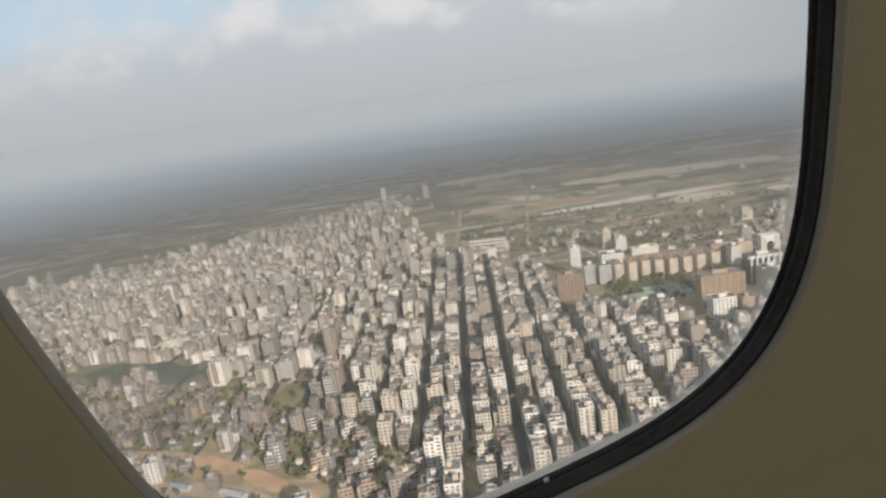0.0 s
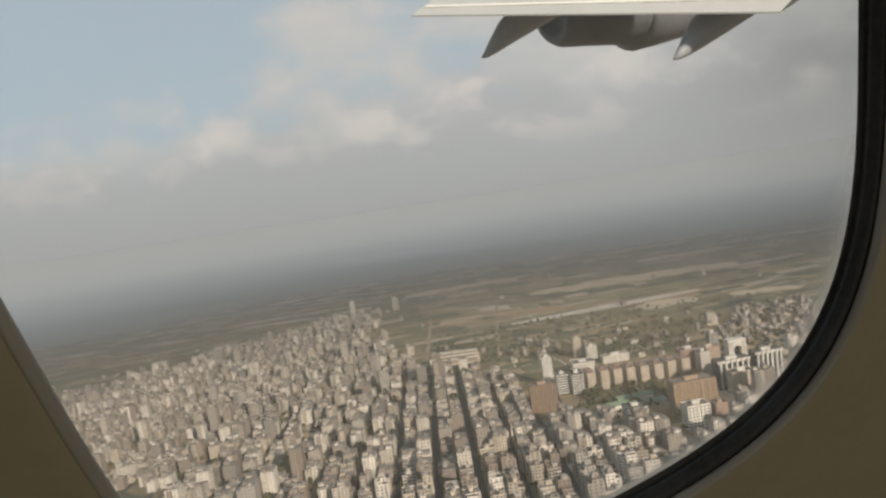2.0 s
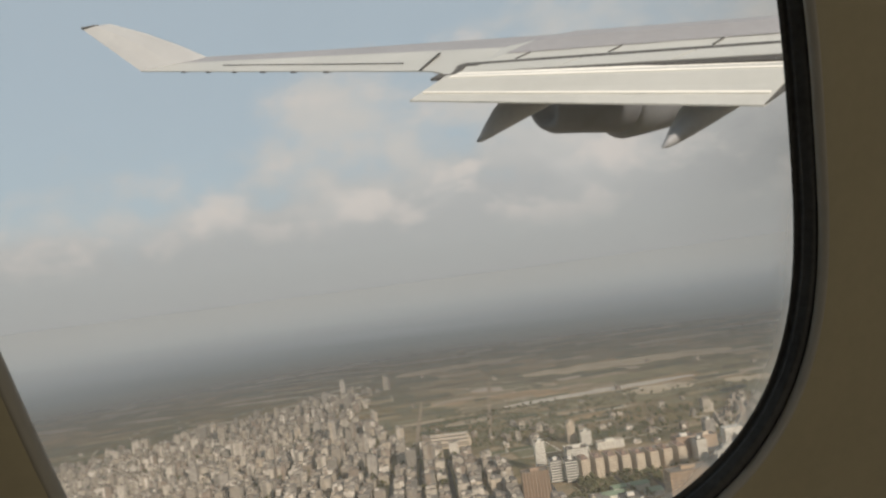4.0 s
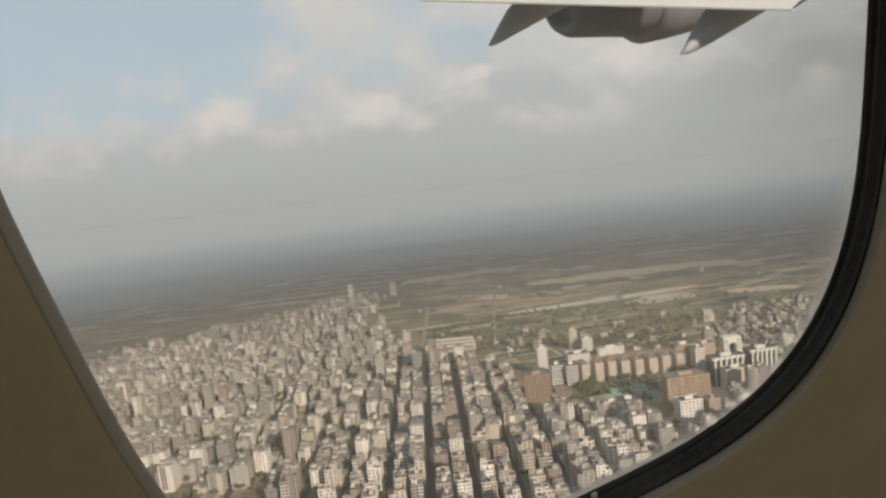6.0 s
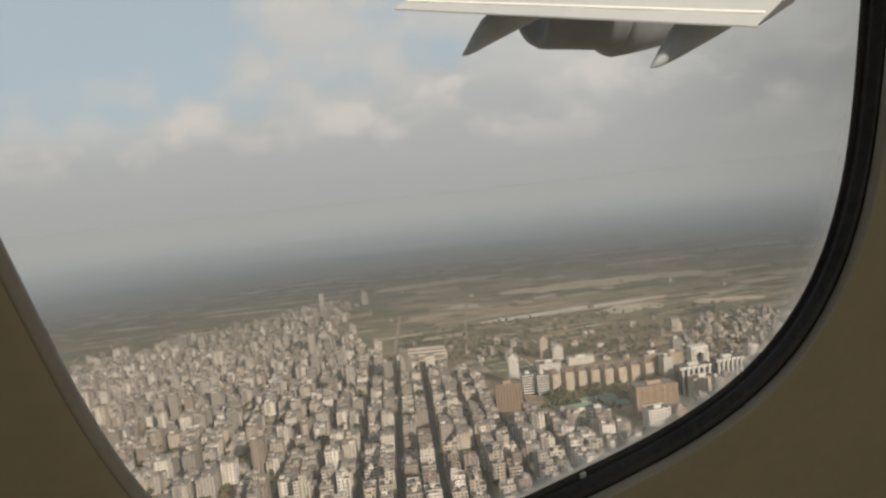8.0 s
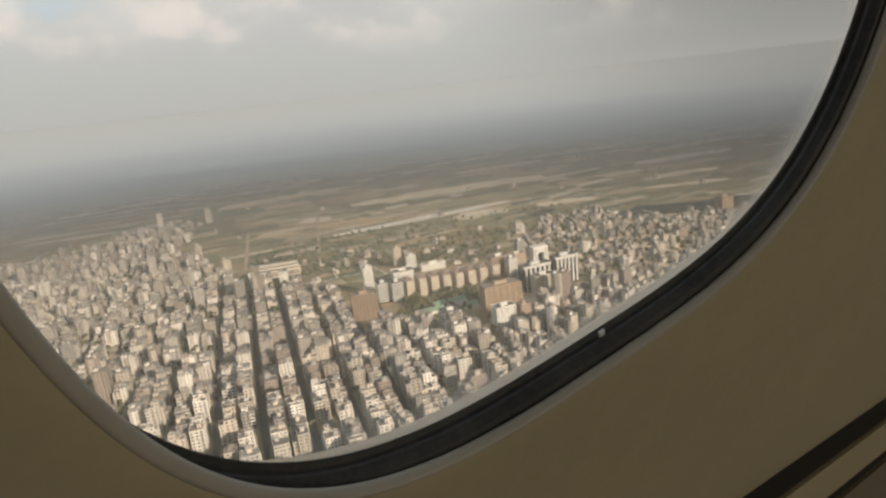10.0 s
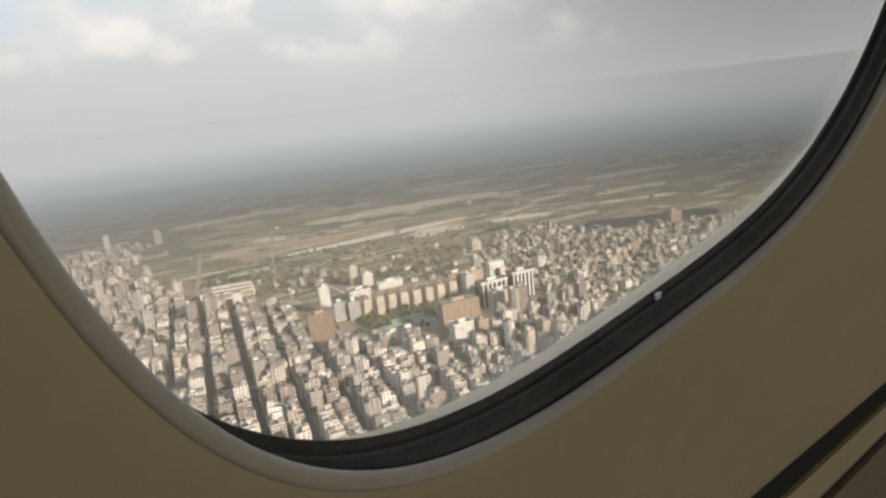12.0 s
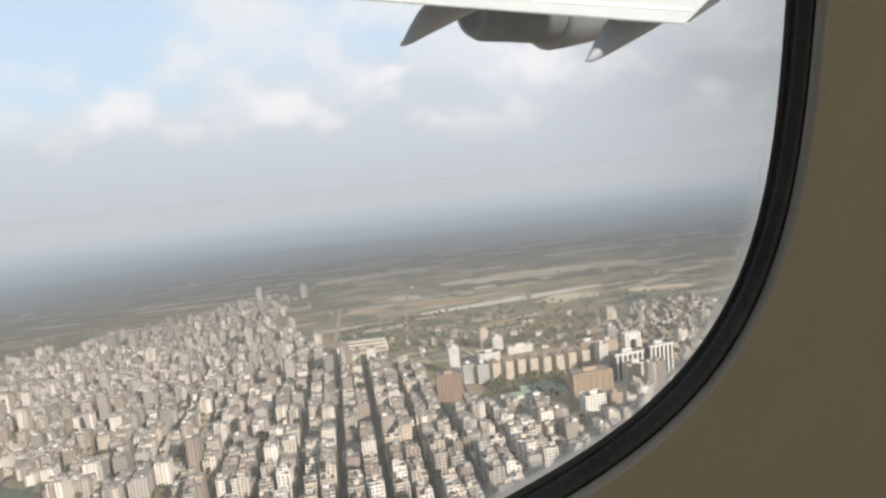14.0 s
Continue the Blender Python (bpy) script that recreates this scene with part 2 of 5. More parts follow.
ROOFTOP = rooftop()
TANK = plain("water_tank_plastic", (0.12, 0.12, 0.12), 0.5, 1.0, 0.3)
OFFWHITE = plain("white_render", (0.64, 0.615, 0.55), 0.8, 0.4, 0.12)
CREAM = plain("cream_render", (0.54, 0.46, 0.36), 0.8, 0.4, 0.14)
UMBER = plain("dark_umber_render", (0.17, 0.125, 0.09), 0.85, 0.5, 0.2)
BROWN = plain("brown_brick_render", (0.36, 0.26, 0.19), 0.85, 0.5, 0.2)
TAN = plain("tan_hatched_render", (0.40, 0.295, 0.195), 0.85, 0.5, 0.16)
REDROOF = plain("red_brown_roof", (0.26, 0.185, 0.145), 0.9, 0.4, 0.25)
GREENROOF = plain("green_sheet_roof", (0.19, 0.25, 0.17), 0.6, 0.5, 0.2)
ASPHALT = plain("street_asphalt", (0.055, 0.053, 0.05), 0.9, 0.12, 0.3)
WATER = plain("lake_water", (0.035, 0.045, 0.045), 0.12, 0.02, 0.15)
SAND = plain("sandy_fill", (0.62, 0.52, 0.38), 0.95, 0.02, 0.25)
STRIP = plain("pale_bare_strip", (0.64, 0.58, 0.50), 0.95, 0.03, 0.2)
GRASS = plain("rough_grass", (0.24, 0.21, 0.125), 0.95, 0.02, 0.35)
SCRUB = plain("dark_scrub", (0.075, 0.09, 0.06), 0.95, 0.02, 0.35)
DUST = plain("dusty_earth", (0.50, 0.395, 0.28), 0.95, 0.05, 0.3)
RUSTY = plain("orange_dirt", (0.40, 0.26, 0.15), 0.95, 0.08, 0.25)
REDSHEET = plain("red_sheet_roof", (0.36, 0.09, 0.06), 0.6, 0.5, 0.2)
GREYSHEET = plain("grey_sheet_roof", (0.24, 0.245, 0.25), 0.5, 0.5, 0.25)
DIRT = plain("dirt_track", (0.32, 0.25, 0.18), 0.95, 0.1, 0.2)


def foliage():
    m, n, l = material("tree_leaves")
    tint = ramp(n, l, n.new("ShaderNodeNewGeometry").outputs["Random Per Island"], [(0.0, (0.055, 0.06, 0.032)), (0.5, (0.085, 0.088, 0.045)), (1.0, (0.13, 0.12, 0.065))])
    surface(m, n, l, tint, 0.9, 0.0, None, 0.1, 0.15)
    return m


LEAVES = foliage()


def plots_material():
    m, n, l = material("small_field_plots")
    chance = n.new("ShaderNodeNewGeometry").outputs["Random Per Island"]
    tint = ramp(n, l, chance, [(0.0, (0.15, 0.155, 0.10)), (0.2, (0.24, 0.215, 0.14)), (0.36, (0.11, 0.125, 0.085)), (0.5, (0.36, 0.29, 0.20)), (0.64, (0.19, 0.185, 0.12)), (0.76, (0.47, 0.40, 0.31)), (0.85, (0.28, 0.235, 0.165)), (0.95, (0.56, 0.50, 0.42))], True)
    at = n.new("ShaderNodeTexCoord").outputs["Object"]
    patches = span(n, l, noise_of(n, l, at, 0.045, 6.0, 0.7), 0.4, 0.68, 0.0, 0.55)
    surface(m, n, l, mix(n, l, patches, tint, (0.20, 0.175, 0.115)), 0.95, 0.0, None, 0.1, 0.1)
    return m


PLOTS = plots_material()


def ground_material():
    m, n, l = material("plain_of_fields")
    at = n.new("ShaderNodeTexCoord").outputs["Object"]
    turned = node(n, "ShaderNodeMapping")
    turned.inputs["Rotation"].default_value = (0.0, 0.0, 0.30)
    turned.inputs["Scale"].default_value = (0.55, 1.0, 1.0)
    l.new(at, turned.inputs[0])
    plots = node(n, "ShaderNodeTexVoronoi", Scale=0.022)
    l.new(turned.outputs[0], plots.inputs["Vector"])
    chan = n.new("ShaderNodeSeparateColor")
    l.new(plots.outputs["Color"], chan.inputs[0])
    crops = ramp(n, l, chan.outputs[0], [(0.0, (0.238, 0.196, 0.113)), (0.3, (0.324, 0.250, 0.153)), (0.5, (0.432, 0.314, 0.198)), (0.7, (0.259, 0.211, 0.117)), (0.85, (0.508, 0.372, 0.243)), (1.0, (0.356, 0.274, 0.171))], True)
    broad = span(n, l, noise_of(n, l, at, 0.0035, 5.0), 0.40, 0.62)
    colour = mix(n, l, op(n, l, "MULTIPLY", broad, 0.6), crops, (0.227, 0.186, 0.113))
    earth = span(n, l, noise_of(n, l, at, 0.006, 6.0), 0.52, 0.70, 0.0, 0.7)
    colour = mix(n, l, earth, colour, (0.464, 0.328, 0.207))
    mottle = noise_of(n, l, at, 0.09, 6.0, 0.7)
    colour = mix(n, l, span(n, l, mottle, 0.35, 0.7, 0.0, 0.42), colour, (0.14, 0.125, 0.08))
    # broad tracts farther off: dark scrub, and pale silt lying in long streaks
    long = node(n, "ShaderNodeMapping")
    long.inputs["Rotation"].default_value = (0.0, 0.0, -0.22)
    long.inputs["Scale"].default_value = (0.24, 1.0, 1.0)
    l.new(at, long.inputs[0])
    tract = noise_of(n, l, long.outputs[0], 0.0062, 6.0, 0.62)
    scrub = span(n, l, tract, 0.44, 0.56, 0.0, 0.55)
    colour = mix(n, l, scrub, colour, (0.085, 0.10, 0.07))
    silt = span(n, l, noise_of(n, l, long.outputs[0], 0.0105, 5.0, 0.6), 0.585, 0.64, 0.0, 0.85)
    colour = mix(n, l, silt, colour, (0.60, 0.53, 0.45))
    surface(m, n, l, colour, 0.95, 0.0, mottle, 0.3, 0.1)
    return m


GROUND = ground_material()


def haze_sheet_material():
    m, n, l = material("painted_haze")
    at = n.new("ShaderNodeTexCoord").outputs["Object"]
    xyz = n.new("ShaderNodeSeparateXYZ")
    l.new(at, xyz.inputs[0])
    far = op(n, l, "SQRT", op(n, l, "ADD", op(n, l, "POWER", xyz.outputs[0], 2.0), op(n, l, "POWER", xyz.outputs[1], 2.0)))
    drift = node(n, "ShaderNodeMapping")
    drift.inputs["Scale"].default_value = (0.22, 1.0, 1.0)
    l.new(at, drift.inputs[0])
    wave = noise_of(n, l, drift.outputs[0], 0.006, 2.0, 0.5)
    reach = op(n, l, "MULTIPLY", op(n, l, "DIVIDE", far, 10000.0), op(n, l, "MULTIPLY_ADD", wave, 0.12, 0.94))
    # the sheet grows opaque with distance, standing in for haze in the air
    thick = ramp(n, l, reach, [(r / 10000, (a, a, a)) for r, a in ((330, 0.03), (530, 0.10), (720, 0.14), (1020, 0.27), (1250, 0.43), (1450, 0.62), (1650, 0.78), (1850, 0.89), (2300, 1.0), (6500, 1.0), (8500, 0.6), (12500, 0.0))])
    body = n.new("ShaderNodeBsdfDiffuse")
    # hazy light painted by distance: warm near, then blue-grey, pale at the horizon
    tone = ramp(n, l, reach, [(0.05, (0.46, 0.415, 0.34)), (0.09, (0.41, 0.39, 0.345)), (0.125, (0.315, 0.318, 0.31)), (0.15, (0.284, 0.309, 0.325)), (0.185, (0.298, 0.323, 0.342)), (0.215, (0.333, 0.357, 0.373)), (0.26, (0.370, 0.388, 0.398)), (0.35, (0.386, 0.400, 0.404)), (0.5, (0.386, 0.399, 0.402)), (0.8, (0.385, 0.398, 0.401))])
    # painted duller to the east, to meet the sky behind it
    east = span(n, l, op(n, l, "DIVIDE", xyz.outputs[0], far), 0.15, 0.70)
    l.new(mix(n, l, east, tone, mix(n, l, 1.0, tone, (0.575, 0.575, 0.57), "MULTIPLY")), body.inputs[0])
    blend = n.new("ShaderNodeMixShader")
    l.new(thick, blend.inputs[0])
    l.new(node(n, "ShaderNodeBsdfTransparent").outputs[0], blend.inputs[1])
    l.new(body.outputs[0], blend.inputs[2])
    l.new(blend.outputs[0], n.new("ShaderNodeOutputMaterial").inputs[0])
    return m


HAZE_SHEET = haze_sheet_material()


# ---------- mesh helpers ----------
def mesh_of(name, verts, faces, mats, indices=None, smooth=False):
    data = bpy.data.meshes.new(name)
    data.from_pydata(verts, [], faces)
    for m in mats:
        data.materials.append(m)
    if indices is not None:
        data.polygons.foreach_set("material_index", indices)
    data.polygons.foreach_set("use_smooth", [smooth] * len(faces))
    data.update()
    return data


def thing(name, label, category, at=None, group="", kind=""):
    ob = new(name)
    ob.empty_display_size = 0.1
    if at is not None:
        ob.matrix_world = at
    return tagged(ob, label, category, group, kind)


def part(name, data, parent, label="", at=None):
    ob = new(name, data)
    ob.parent = parent
    if at is not None:
        ob.matrix_basis = at
    if label:
        ob["label"] = label
    return ob


class Shape:
    """Collects boxes and quads into one mesh."""

    def __init__(self):
        self.v, self.f, self.m = [], [], []

    def quad(self, a, b, c, d, mat=0):
        i = len(self.v)
        self.v += [a, b, c, d]
        self.f.append((i, i + 1, i + 2, i + 3))
        self.m.append(mat)

    def box(self, x0, y0, z0, x1, y1, z1, mat=0, top=None, base=False):
        i = len(self.v)
        self.v += [(x0, y0, z0), (x1, y0, z0), (x1, y1, z0), (x0, y1, z0), (x0, y0, z1), (x1, y0, z1), (x1, y1, z1), (x0, y1, z1)]
        self.f += [(i, i + 1, i + 5, i + 4), (i + 1, i + 2, i + 6, i + 5), (i + 2, i + 3, i + 7, i + 6), (i + 3, i, i + 4, i + 7), (i + 4, i + 5, i + 6, i + 7)]
        self.m += [mat] * 4 + [mat if top is None else top]
        if base:
            self.f.append((i + 3, i + 2, i + 1, i))
            self.m.append(mat)

    def tube(self, cx, cy, z0, z1, r, sides=10, mat=0):
        i = len(self.v)
        for z in (z0, z1):
            self.v += [(cx + r * math.cos(2 * math.pi * k / sides), cy + r * math.sin(2 * math.pi * k / sides), z) for k in range(sides)]
        for k in range(sides):
            j = (k + 1) % sides
            self.f.append((i + k, i + j, i + sides + j, i + sides + k))
            self.m.append(mat)
        self.f.append(tuple(i + sides + k for k in range(sides)))
        self.m.append(mat)

    def data(self, name, mats, smooth=False):
        return mesh_of(name, self.v, self.f, mats, self.m, smooth)


def loft(rings, closed=True, caps=False):
    """Verts and faces of a skin over rings of equal length."""
    k = len(rings[0])
    verts = [tuple(p) for ring in rings for p in ring]
    faces = []
    for i in range(len(rings) - 1):
        for j in range(k if closed else k - 1):
            q = (j + 1) % k
            faces.append((i * k + j, i * k + q, (i + 1) * k + q, (i + 1) * k + j))
    if caps:
        faces.append(tuple(range(k))[::-1])
        faces.append(tuple((len(rings) - 1) * k + j for j in range(k)))
    return verts, faces


# ---------- the cabin wall and its window ----------


def oval(grow, z, shift=(0.0, 0.0), count=128, corner=FULLER):
    """The window's outline, grown outwards by some metres; its lower fore corner may be fuller."""
    out = []
    for k in range(count):
        a = 2 * math.pi * k / count
        c, s = math.cos(a), math.sin(a)
        power = corner if c > 0 > s else POWER
        x = math.copysign(abs(c) ** (2 / power), c)
        y = math.copysign(abs(s) ** (2 / power), s)
        nx, ny = math.copysign(abs(x) ** (power - 1), x) / HALF_W, math.copysign(abs(y) ** (power - 1), y) / HALF_H
        size = math.hypot(nx, ny)
        out.append((x * HALF_W + grow * nx / size + shift[0], y * HALF_H + grow * ny / size + shift[1], z))
    return out


def ring_part(name, profile, mat, parent, label="", shift=(0.0, 0.0), ends=(FULLER, FULLER)):
    run = [min(1.0, k / 7) for k in range(len(profile))]
    v, f = loft([oval(g, z, shift, 128, ends[0] + (ends[1] - ends[0]) * t) for (g, z), t in zip(profile, run)])
    return part(name, mesh_of(name, v, f, [mat], None, True), parent, label)


def square_ring(x0, y0, x1, y1, z, count=128):
    out = []
    for k in range(count):
        a = 2 * math.pi * k / count
        c, s = math.cos(a), math.sin(a)
        r = min((x1 if c > 0 else -x0) / max(abs(c), 1e-9), (y1 if s > 0 else -y0) / max(abs(s), 1e-9))
        out.append((c * r, s * r, z))
    return out


wall = thing("wall_window_side", "beige plastic airliner cabin side wall around the window", "wall", WALL, kind="structure")
v, f = loft([oval(0.0028, -0.0017), oval(0.0055, -0.0023), oval(0.009, -0.0024), oval(0.016, -0.0021), oval(0.030, -0.0012), oval(0.060, 0.0)] + [square_ring(-0.62, low, 1.1, 0.55, z) for low, z in ((-0.325, 0.0), (-0.341, 0.0014), (-0.356, 0.0038), (-0.367, 0.007), (-0.372, 0.0105))])
v = [(x, y - 0.27 * (max(x, -0.1) - 0.2) * min(1.0, max(0.0, (-0.2 - y) / 0.1)), z) for x, y, z in v]  # its lower rim slopes down to the front
part("side_panel", mesh_of("side_panel", v, f, [PANEL], None, True), wall)


def drop(x):
    """How far the trim below the panel slopes down towards the front."""
    return -0.27 * (max(x, -0.1) - 0.2)


for name, low, high, z, mat, label in (("panel_gap", -0.405, -0.367, 0.0088, SEAM, "dark gap under the wall panel"), ("trim_rail", -0.455, -0.405, 0.006, PANEL, "beige trim rail below the panel gap"),
                                       ("trim_gap", -0.473, -0.455, 0.0075, SEAM, "dark gap under the trim rail"), ("dado_panel", -1.3, -0.473, 0.004, DADO, "brown lower wall lining")):
    slab = Shape()
    slab.box(-0.62, low, z, -0.1, high, 0.0302, 0, None, True)
    slab.box(-0.1, low, z, 1.1, high, 0.0302, 0, None, True)
    slab.v = [(x, y if y < -1.2 else y + drop(x), d) for x, y, d in slab.v]
    part(name, slab.data(name, [mat]), wall, label)

win = thing("window_1", "rounded cabin window with black rubber seal and dusty pane", "window", WALL, kind="structure")
ring_part("bezel", [(0.0036, -0.0010), (0.0032, -0.0018), (0.0026, -0.0023), (0.0018, -0.0021), (0.0010, -0.0014), (0.0003, -0.0004), (0.0, 0.0006), (0.0006, 0.0012)], LIP, win, "thin beige-grey rounded bezel")
ring_part("seal", [(0.0125, 0.0015), (0.0046, 0.0015), (0.0036, 0.0020), (0.0034, 0.0034), (0.0022, 0.0044), (0.0020, 0.0052), (0.0026, 0.0066), (0.0012, 0.0072), (0.0002, 0.0076), (0.0, 0.0080), (0.0004, 0.0084), (0.003, 0.0090), (0.012, 0.0104), (0.03, 0.0120)], RUBBER, win, "black ribbed rubber window seal", (-0.0050, 0.0067), (FULLER, POWER))
frame_ring = ring_part("outer_frame", [(0.046, 0.0165), (0.0315, 0.0180), (0.0295, 0.0196), (0.0290, 0.0215), (0.0297, 0.026), (0.046, 0.028)], RIM, win, "pale painted outer window frame", (0.006, 0.0190), (POWER, POWER))
for vert in frame_ring.data.vertices:  # wider towards the front and the top
    vert.co.x *= 1.3 if vert.co.x > 0 else 1.0
    vert.co.y *= 1.3 if vert.co.y > 0 else 1.0
verts = oval(0.0018, 0.0087, (-0.0050, 0.0067), 128, POWER)
part("pane", mesh_of("pane", verts, [tuple(range(len(verts)))], [PANE]), win, "slightly dusty acrylic pane").visible_shadow = False
chip = Shape()
chip.box(-0.0012, -0.1420, 0.0058, 0.0012, -0.1398, 0.0068, 0, None, True)
part("chip", chip.data("chip", [CHIP]), win, "pale chip on the rubber seal")

v, f = loft([[(x * (1.3 if x > 0 else 1.0), y * (1.3 if y > 0 else 1.0), z) for x, y, z in oval(0.046, 0.031)], square_ring(-8.0, -6.5, 30.0, 2.4, 0.031)])
skin = tagged(new("fuselage_skin", mesh_of("fuselage_skin", v, f, [WHITE])), "white painted fuselage skin round the window", "fuselage", kind="structure")
skin.matrix_world = WALL

# the rest of the cabin shell, closed behind the camera, with the far side's windows
shell = Shape()
shell.box(-3.0, -1.45, -3.9, 3.0, -1.3, 0.03, 0, None, True)
tagged(new("floor", shell.data("floor", [CARPET])), "dark blue-grey carpeted cabin floor", "floor", kind="structure").matrix_world = WALL
shell = Shape()
shell.box(-3.0, 1.2, -3.9, 3.0, 1.3, 0.03, 0, None, True)
tagged(new("ceiling", shell.data("ceiling", [CABIN])), "pale cabin ceiling lining", "ceiling", kind="structure").matrix_world = WALL
for name, x0, x1 in (("wall_aft", -3.1, -3.0), ("wall_fore", 3.0, 3.1)):
    shell = Shape()
    shell.box(x0, -1.45, -3.9, x1, 1.3, 0.036, 0, None, True)
    tagged(new(name, shell.data(name, [CABIN])), "plain beige cabin partition wall", "wall", kind="structure").matrix_world = WALL
shell = Shape()
shell.box(-3.0, -1.3, -4.0, 3.0, -0.2, -3.9, 0, None, True)
shell.box(-3.0, 0.2, -4.0, 3.0, 1.2, -3.9, 0, None, True)
for k in range(4):
    shell.box(-3.0 + 1.65 * k, -0.2, -4.0, -1.95 + 1.65 * k, 0.2, -3.9, 0, None, True)
tagged(new("wall_far_side", shell.data("wall_far_side", [CABIN])), "beige cabin wall of the far side", "wall", kind="structure").matrix_world = WALL
for name, box in (("wall_top_strip", (-3.0, 0.55, 0.0, 3.0, 1.2, 0.03)), ("wall_aft_strip", (-3.0, -1.3, 0.0, -0.62, 0.55, 0.03)), ("wall_fore_strip", (1.1, -1.3, 0.0, 3.0, 0.55, 0.03))):
    shell = Shape()
    shell.box(*box, 0, None, True)
    tagged(new(name, shell.data(name, [PANEL])), "beige plastic cabin side wall panel", "wall", kind="structure").matrix_world = WALL
for k, watts in ((1, 4.0), (2, 19.0)):
    day = new("far_window_daylight", bpy.data.lights.new("far_window_daylight", "AREA"))
    day.data.shape, day.data.size, day.data.size_y, day.data.energy, day.data.color = "RECTANGLE", 0.6, 0.4, watts, (1.0, 0.92, 0.76)
    day.matrix_world = WALL @ look((-1.65 + 1.65 * k, 0.0, -3.92), (-1.65 + 1.65 * k, 0.0, 0.0))


# ---------- the wing ----------
wing = thing("airliner_wing", "white and grey airliner wing with lowered flap and canted wingtip", "wing", AXES)


def te(o):
    return 2.9 + 0.45 * (27.0 - o)


def le(o):
    return 5.4 + 0.62 * (27.0 - o)


def level(o):
    return 2.27 - 0.2 * (27.0 - o)


# each station line: forward and height at the outer and inner end, by distance out along the wing
def line(o0, u0, v0, o1, u1, v1):
    return lambda o: (u0 + (u1 - u0) * (o - o0) / (o1 - o0), v0 + (v1 - v0) * (o - o0) / (o1 - o0), o)


S1 = line(14.87, 8.94, -0.115, 8.62, 13.8, -1.31)
S2 = line(14.47, 8.14, -0.274, 8.1, 12.9, -1.50)
FLAP_TOP = line(14.14, 8.02, -0.372, 7.97, 12.66, -1.72)
FLAP_END = line(13.98, 6.99, -0.673, 8.0, 11.4, -2.20)


def skin_ring(o):
    """Main wing section, cut off at the flap's slot."""
    x1, y1, _ = S1(o)
    x2, y2, _ = S2(o)
    lx, ly = le(o), level(o) + 0.05
    thick = 0.10 + 0.035 * (27.0 - o)
    return [(x2, y2, o), (x1, y1, o), (x1 + (lx - x1) * 0.45, y1 + (ly - y1) * 0.45 + thick * 0.42, o), (lx - 0.5, ly + thick * 0.34, o), (lx, ly, o),
            (lx - 0.3, ly - thick * 0.4, o), (x1 + (lx - x1) * 0.4, y1 - thick * 0.95, o), (x2 + 0.2, y2 - 0.14, o)]


v, f = loft([skin_ring(o) for o in (0.02, 3.5, 6.0, 8.5, 11.0, 12.6, 14.2)], True, True)
part("wing_box", mesh_of("wing_box", v, f, [WHITE]), wing)


def outer_ring(o):
    lx, tx, y = le(o), te(o), level(o)
    thick = (0.10 + 0.035 * (27.0 - o)) * (0.55 if o > 26.5 else 1.0)
    return [(tx, y, o), (tx + (lx - tx) * 0.3, y + thick * 0.16, o), (tx + (lx - tx) * 0.52, y + thick * 0.25, o), (lx - 0.3, y + thick * 0.26, o), (lx, y + 0.03, o), (lx - 0.25, y - thick * 0.12, o), (tx + (lx - tx) * 0.52, y - thick * 0.16, o), (tx, y - 0.03, o)]


v, f = loft([skin_ring(14.2)] + [outer_ring(o) for o in (15.0, 18.0, 21.0, 24.0, 27.0)], True, True)
outer = part("outer_wing", mesh_of("outer_wing", v, f, [WHITE, GREY], [1 if k % 8 in (2, 3, 4, 5) else 0 for k in range(40)] + [0, 0]), wing)
bend = [Vector(S1(14.55)) + Vector((-0.26, 0.03, 0)), Vector(S1(14.55)) + Vector((0.02, 0.03, 0)), Vector(S2(14.0)) + Vector((0.02, 0.05, 0)), Vector(S2(14.0)) + Vector((-0.24, 0.05, 0))]
v, f = loft([bend, [p - Vector((0, 0.05, 0)) for p in bend]], True, True)
part("slot_bend", mesh_of("slot_bend", v, f, [SLOT]), wing, "dark slot bending to the trailing edge")


def skin_top(o, part_way):
    """A place on the upper skin: 0 at the spoilers' slot (or mid chord farther out), 1 at the leading edge."""
    thick = 0.10 + 0.035 * (27.0 - o)
    if o < 14.2:
        x1, y1, _ = S1(o)
        lx, ly = le(o), level(o) + 0.05
        marks = [(0.0, y1), (0.45, y1 + (ly - y1) * 0.45 + thick * 0.42), (1 - 0.5 / (lx - x1), ly + thick * 0.34), (1.0, ly)]
    else:
        x1, lx, y = te(o) + (le(o) - te(o)) * 0.35, le(o), level(o)
        marks = [(0.0, y + thick * 0.32), (0.54, y + thick * 0.45), (1 - 0.3 / (lx - x1), y + thick * 0.30), (1.0, y + 0.03)]
    for (fa, ya), (fb, yb) in zip(marks, marks[1:]):
        if part_way <= fb:
            return Vector((x1 + (lx - x1) * part_way, ya + (yb - ya) * (part_way - fa) / (fb - fa), o))


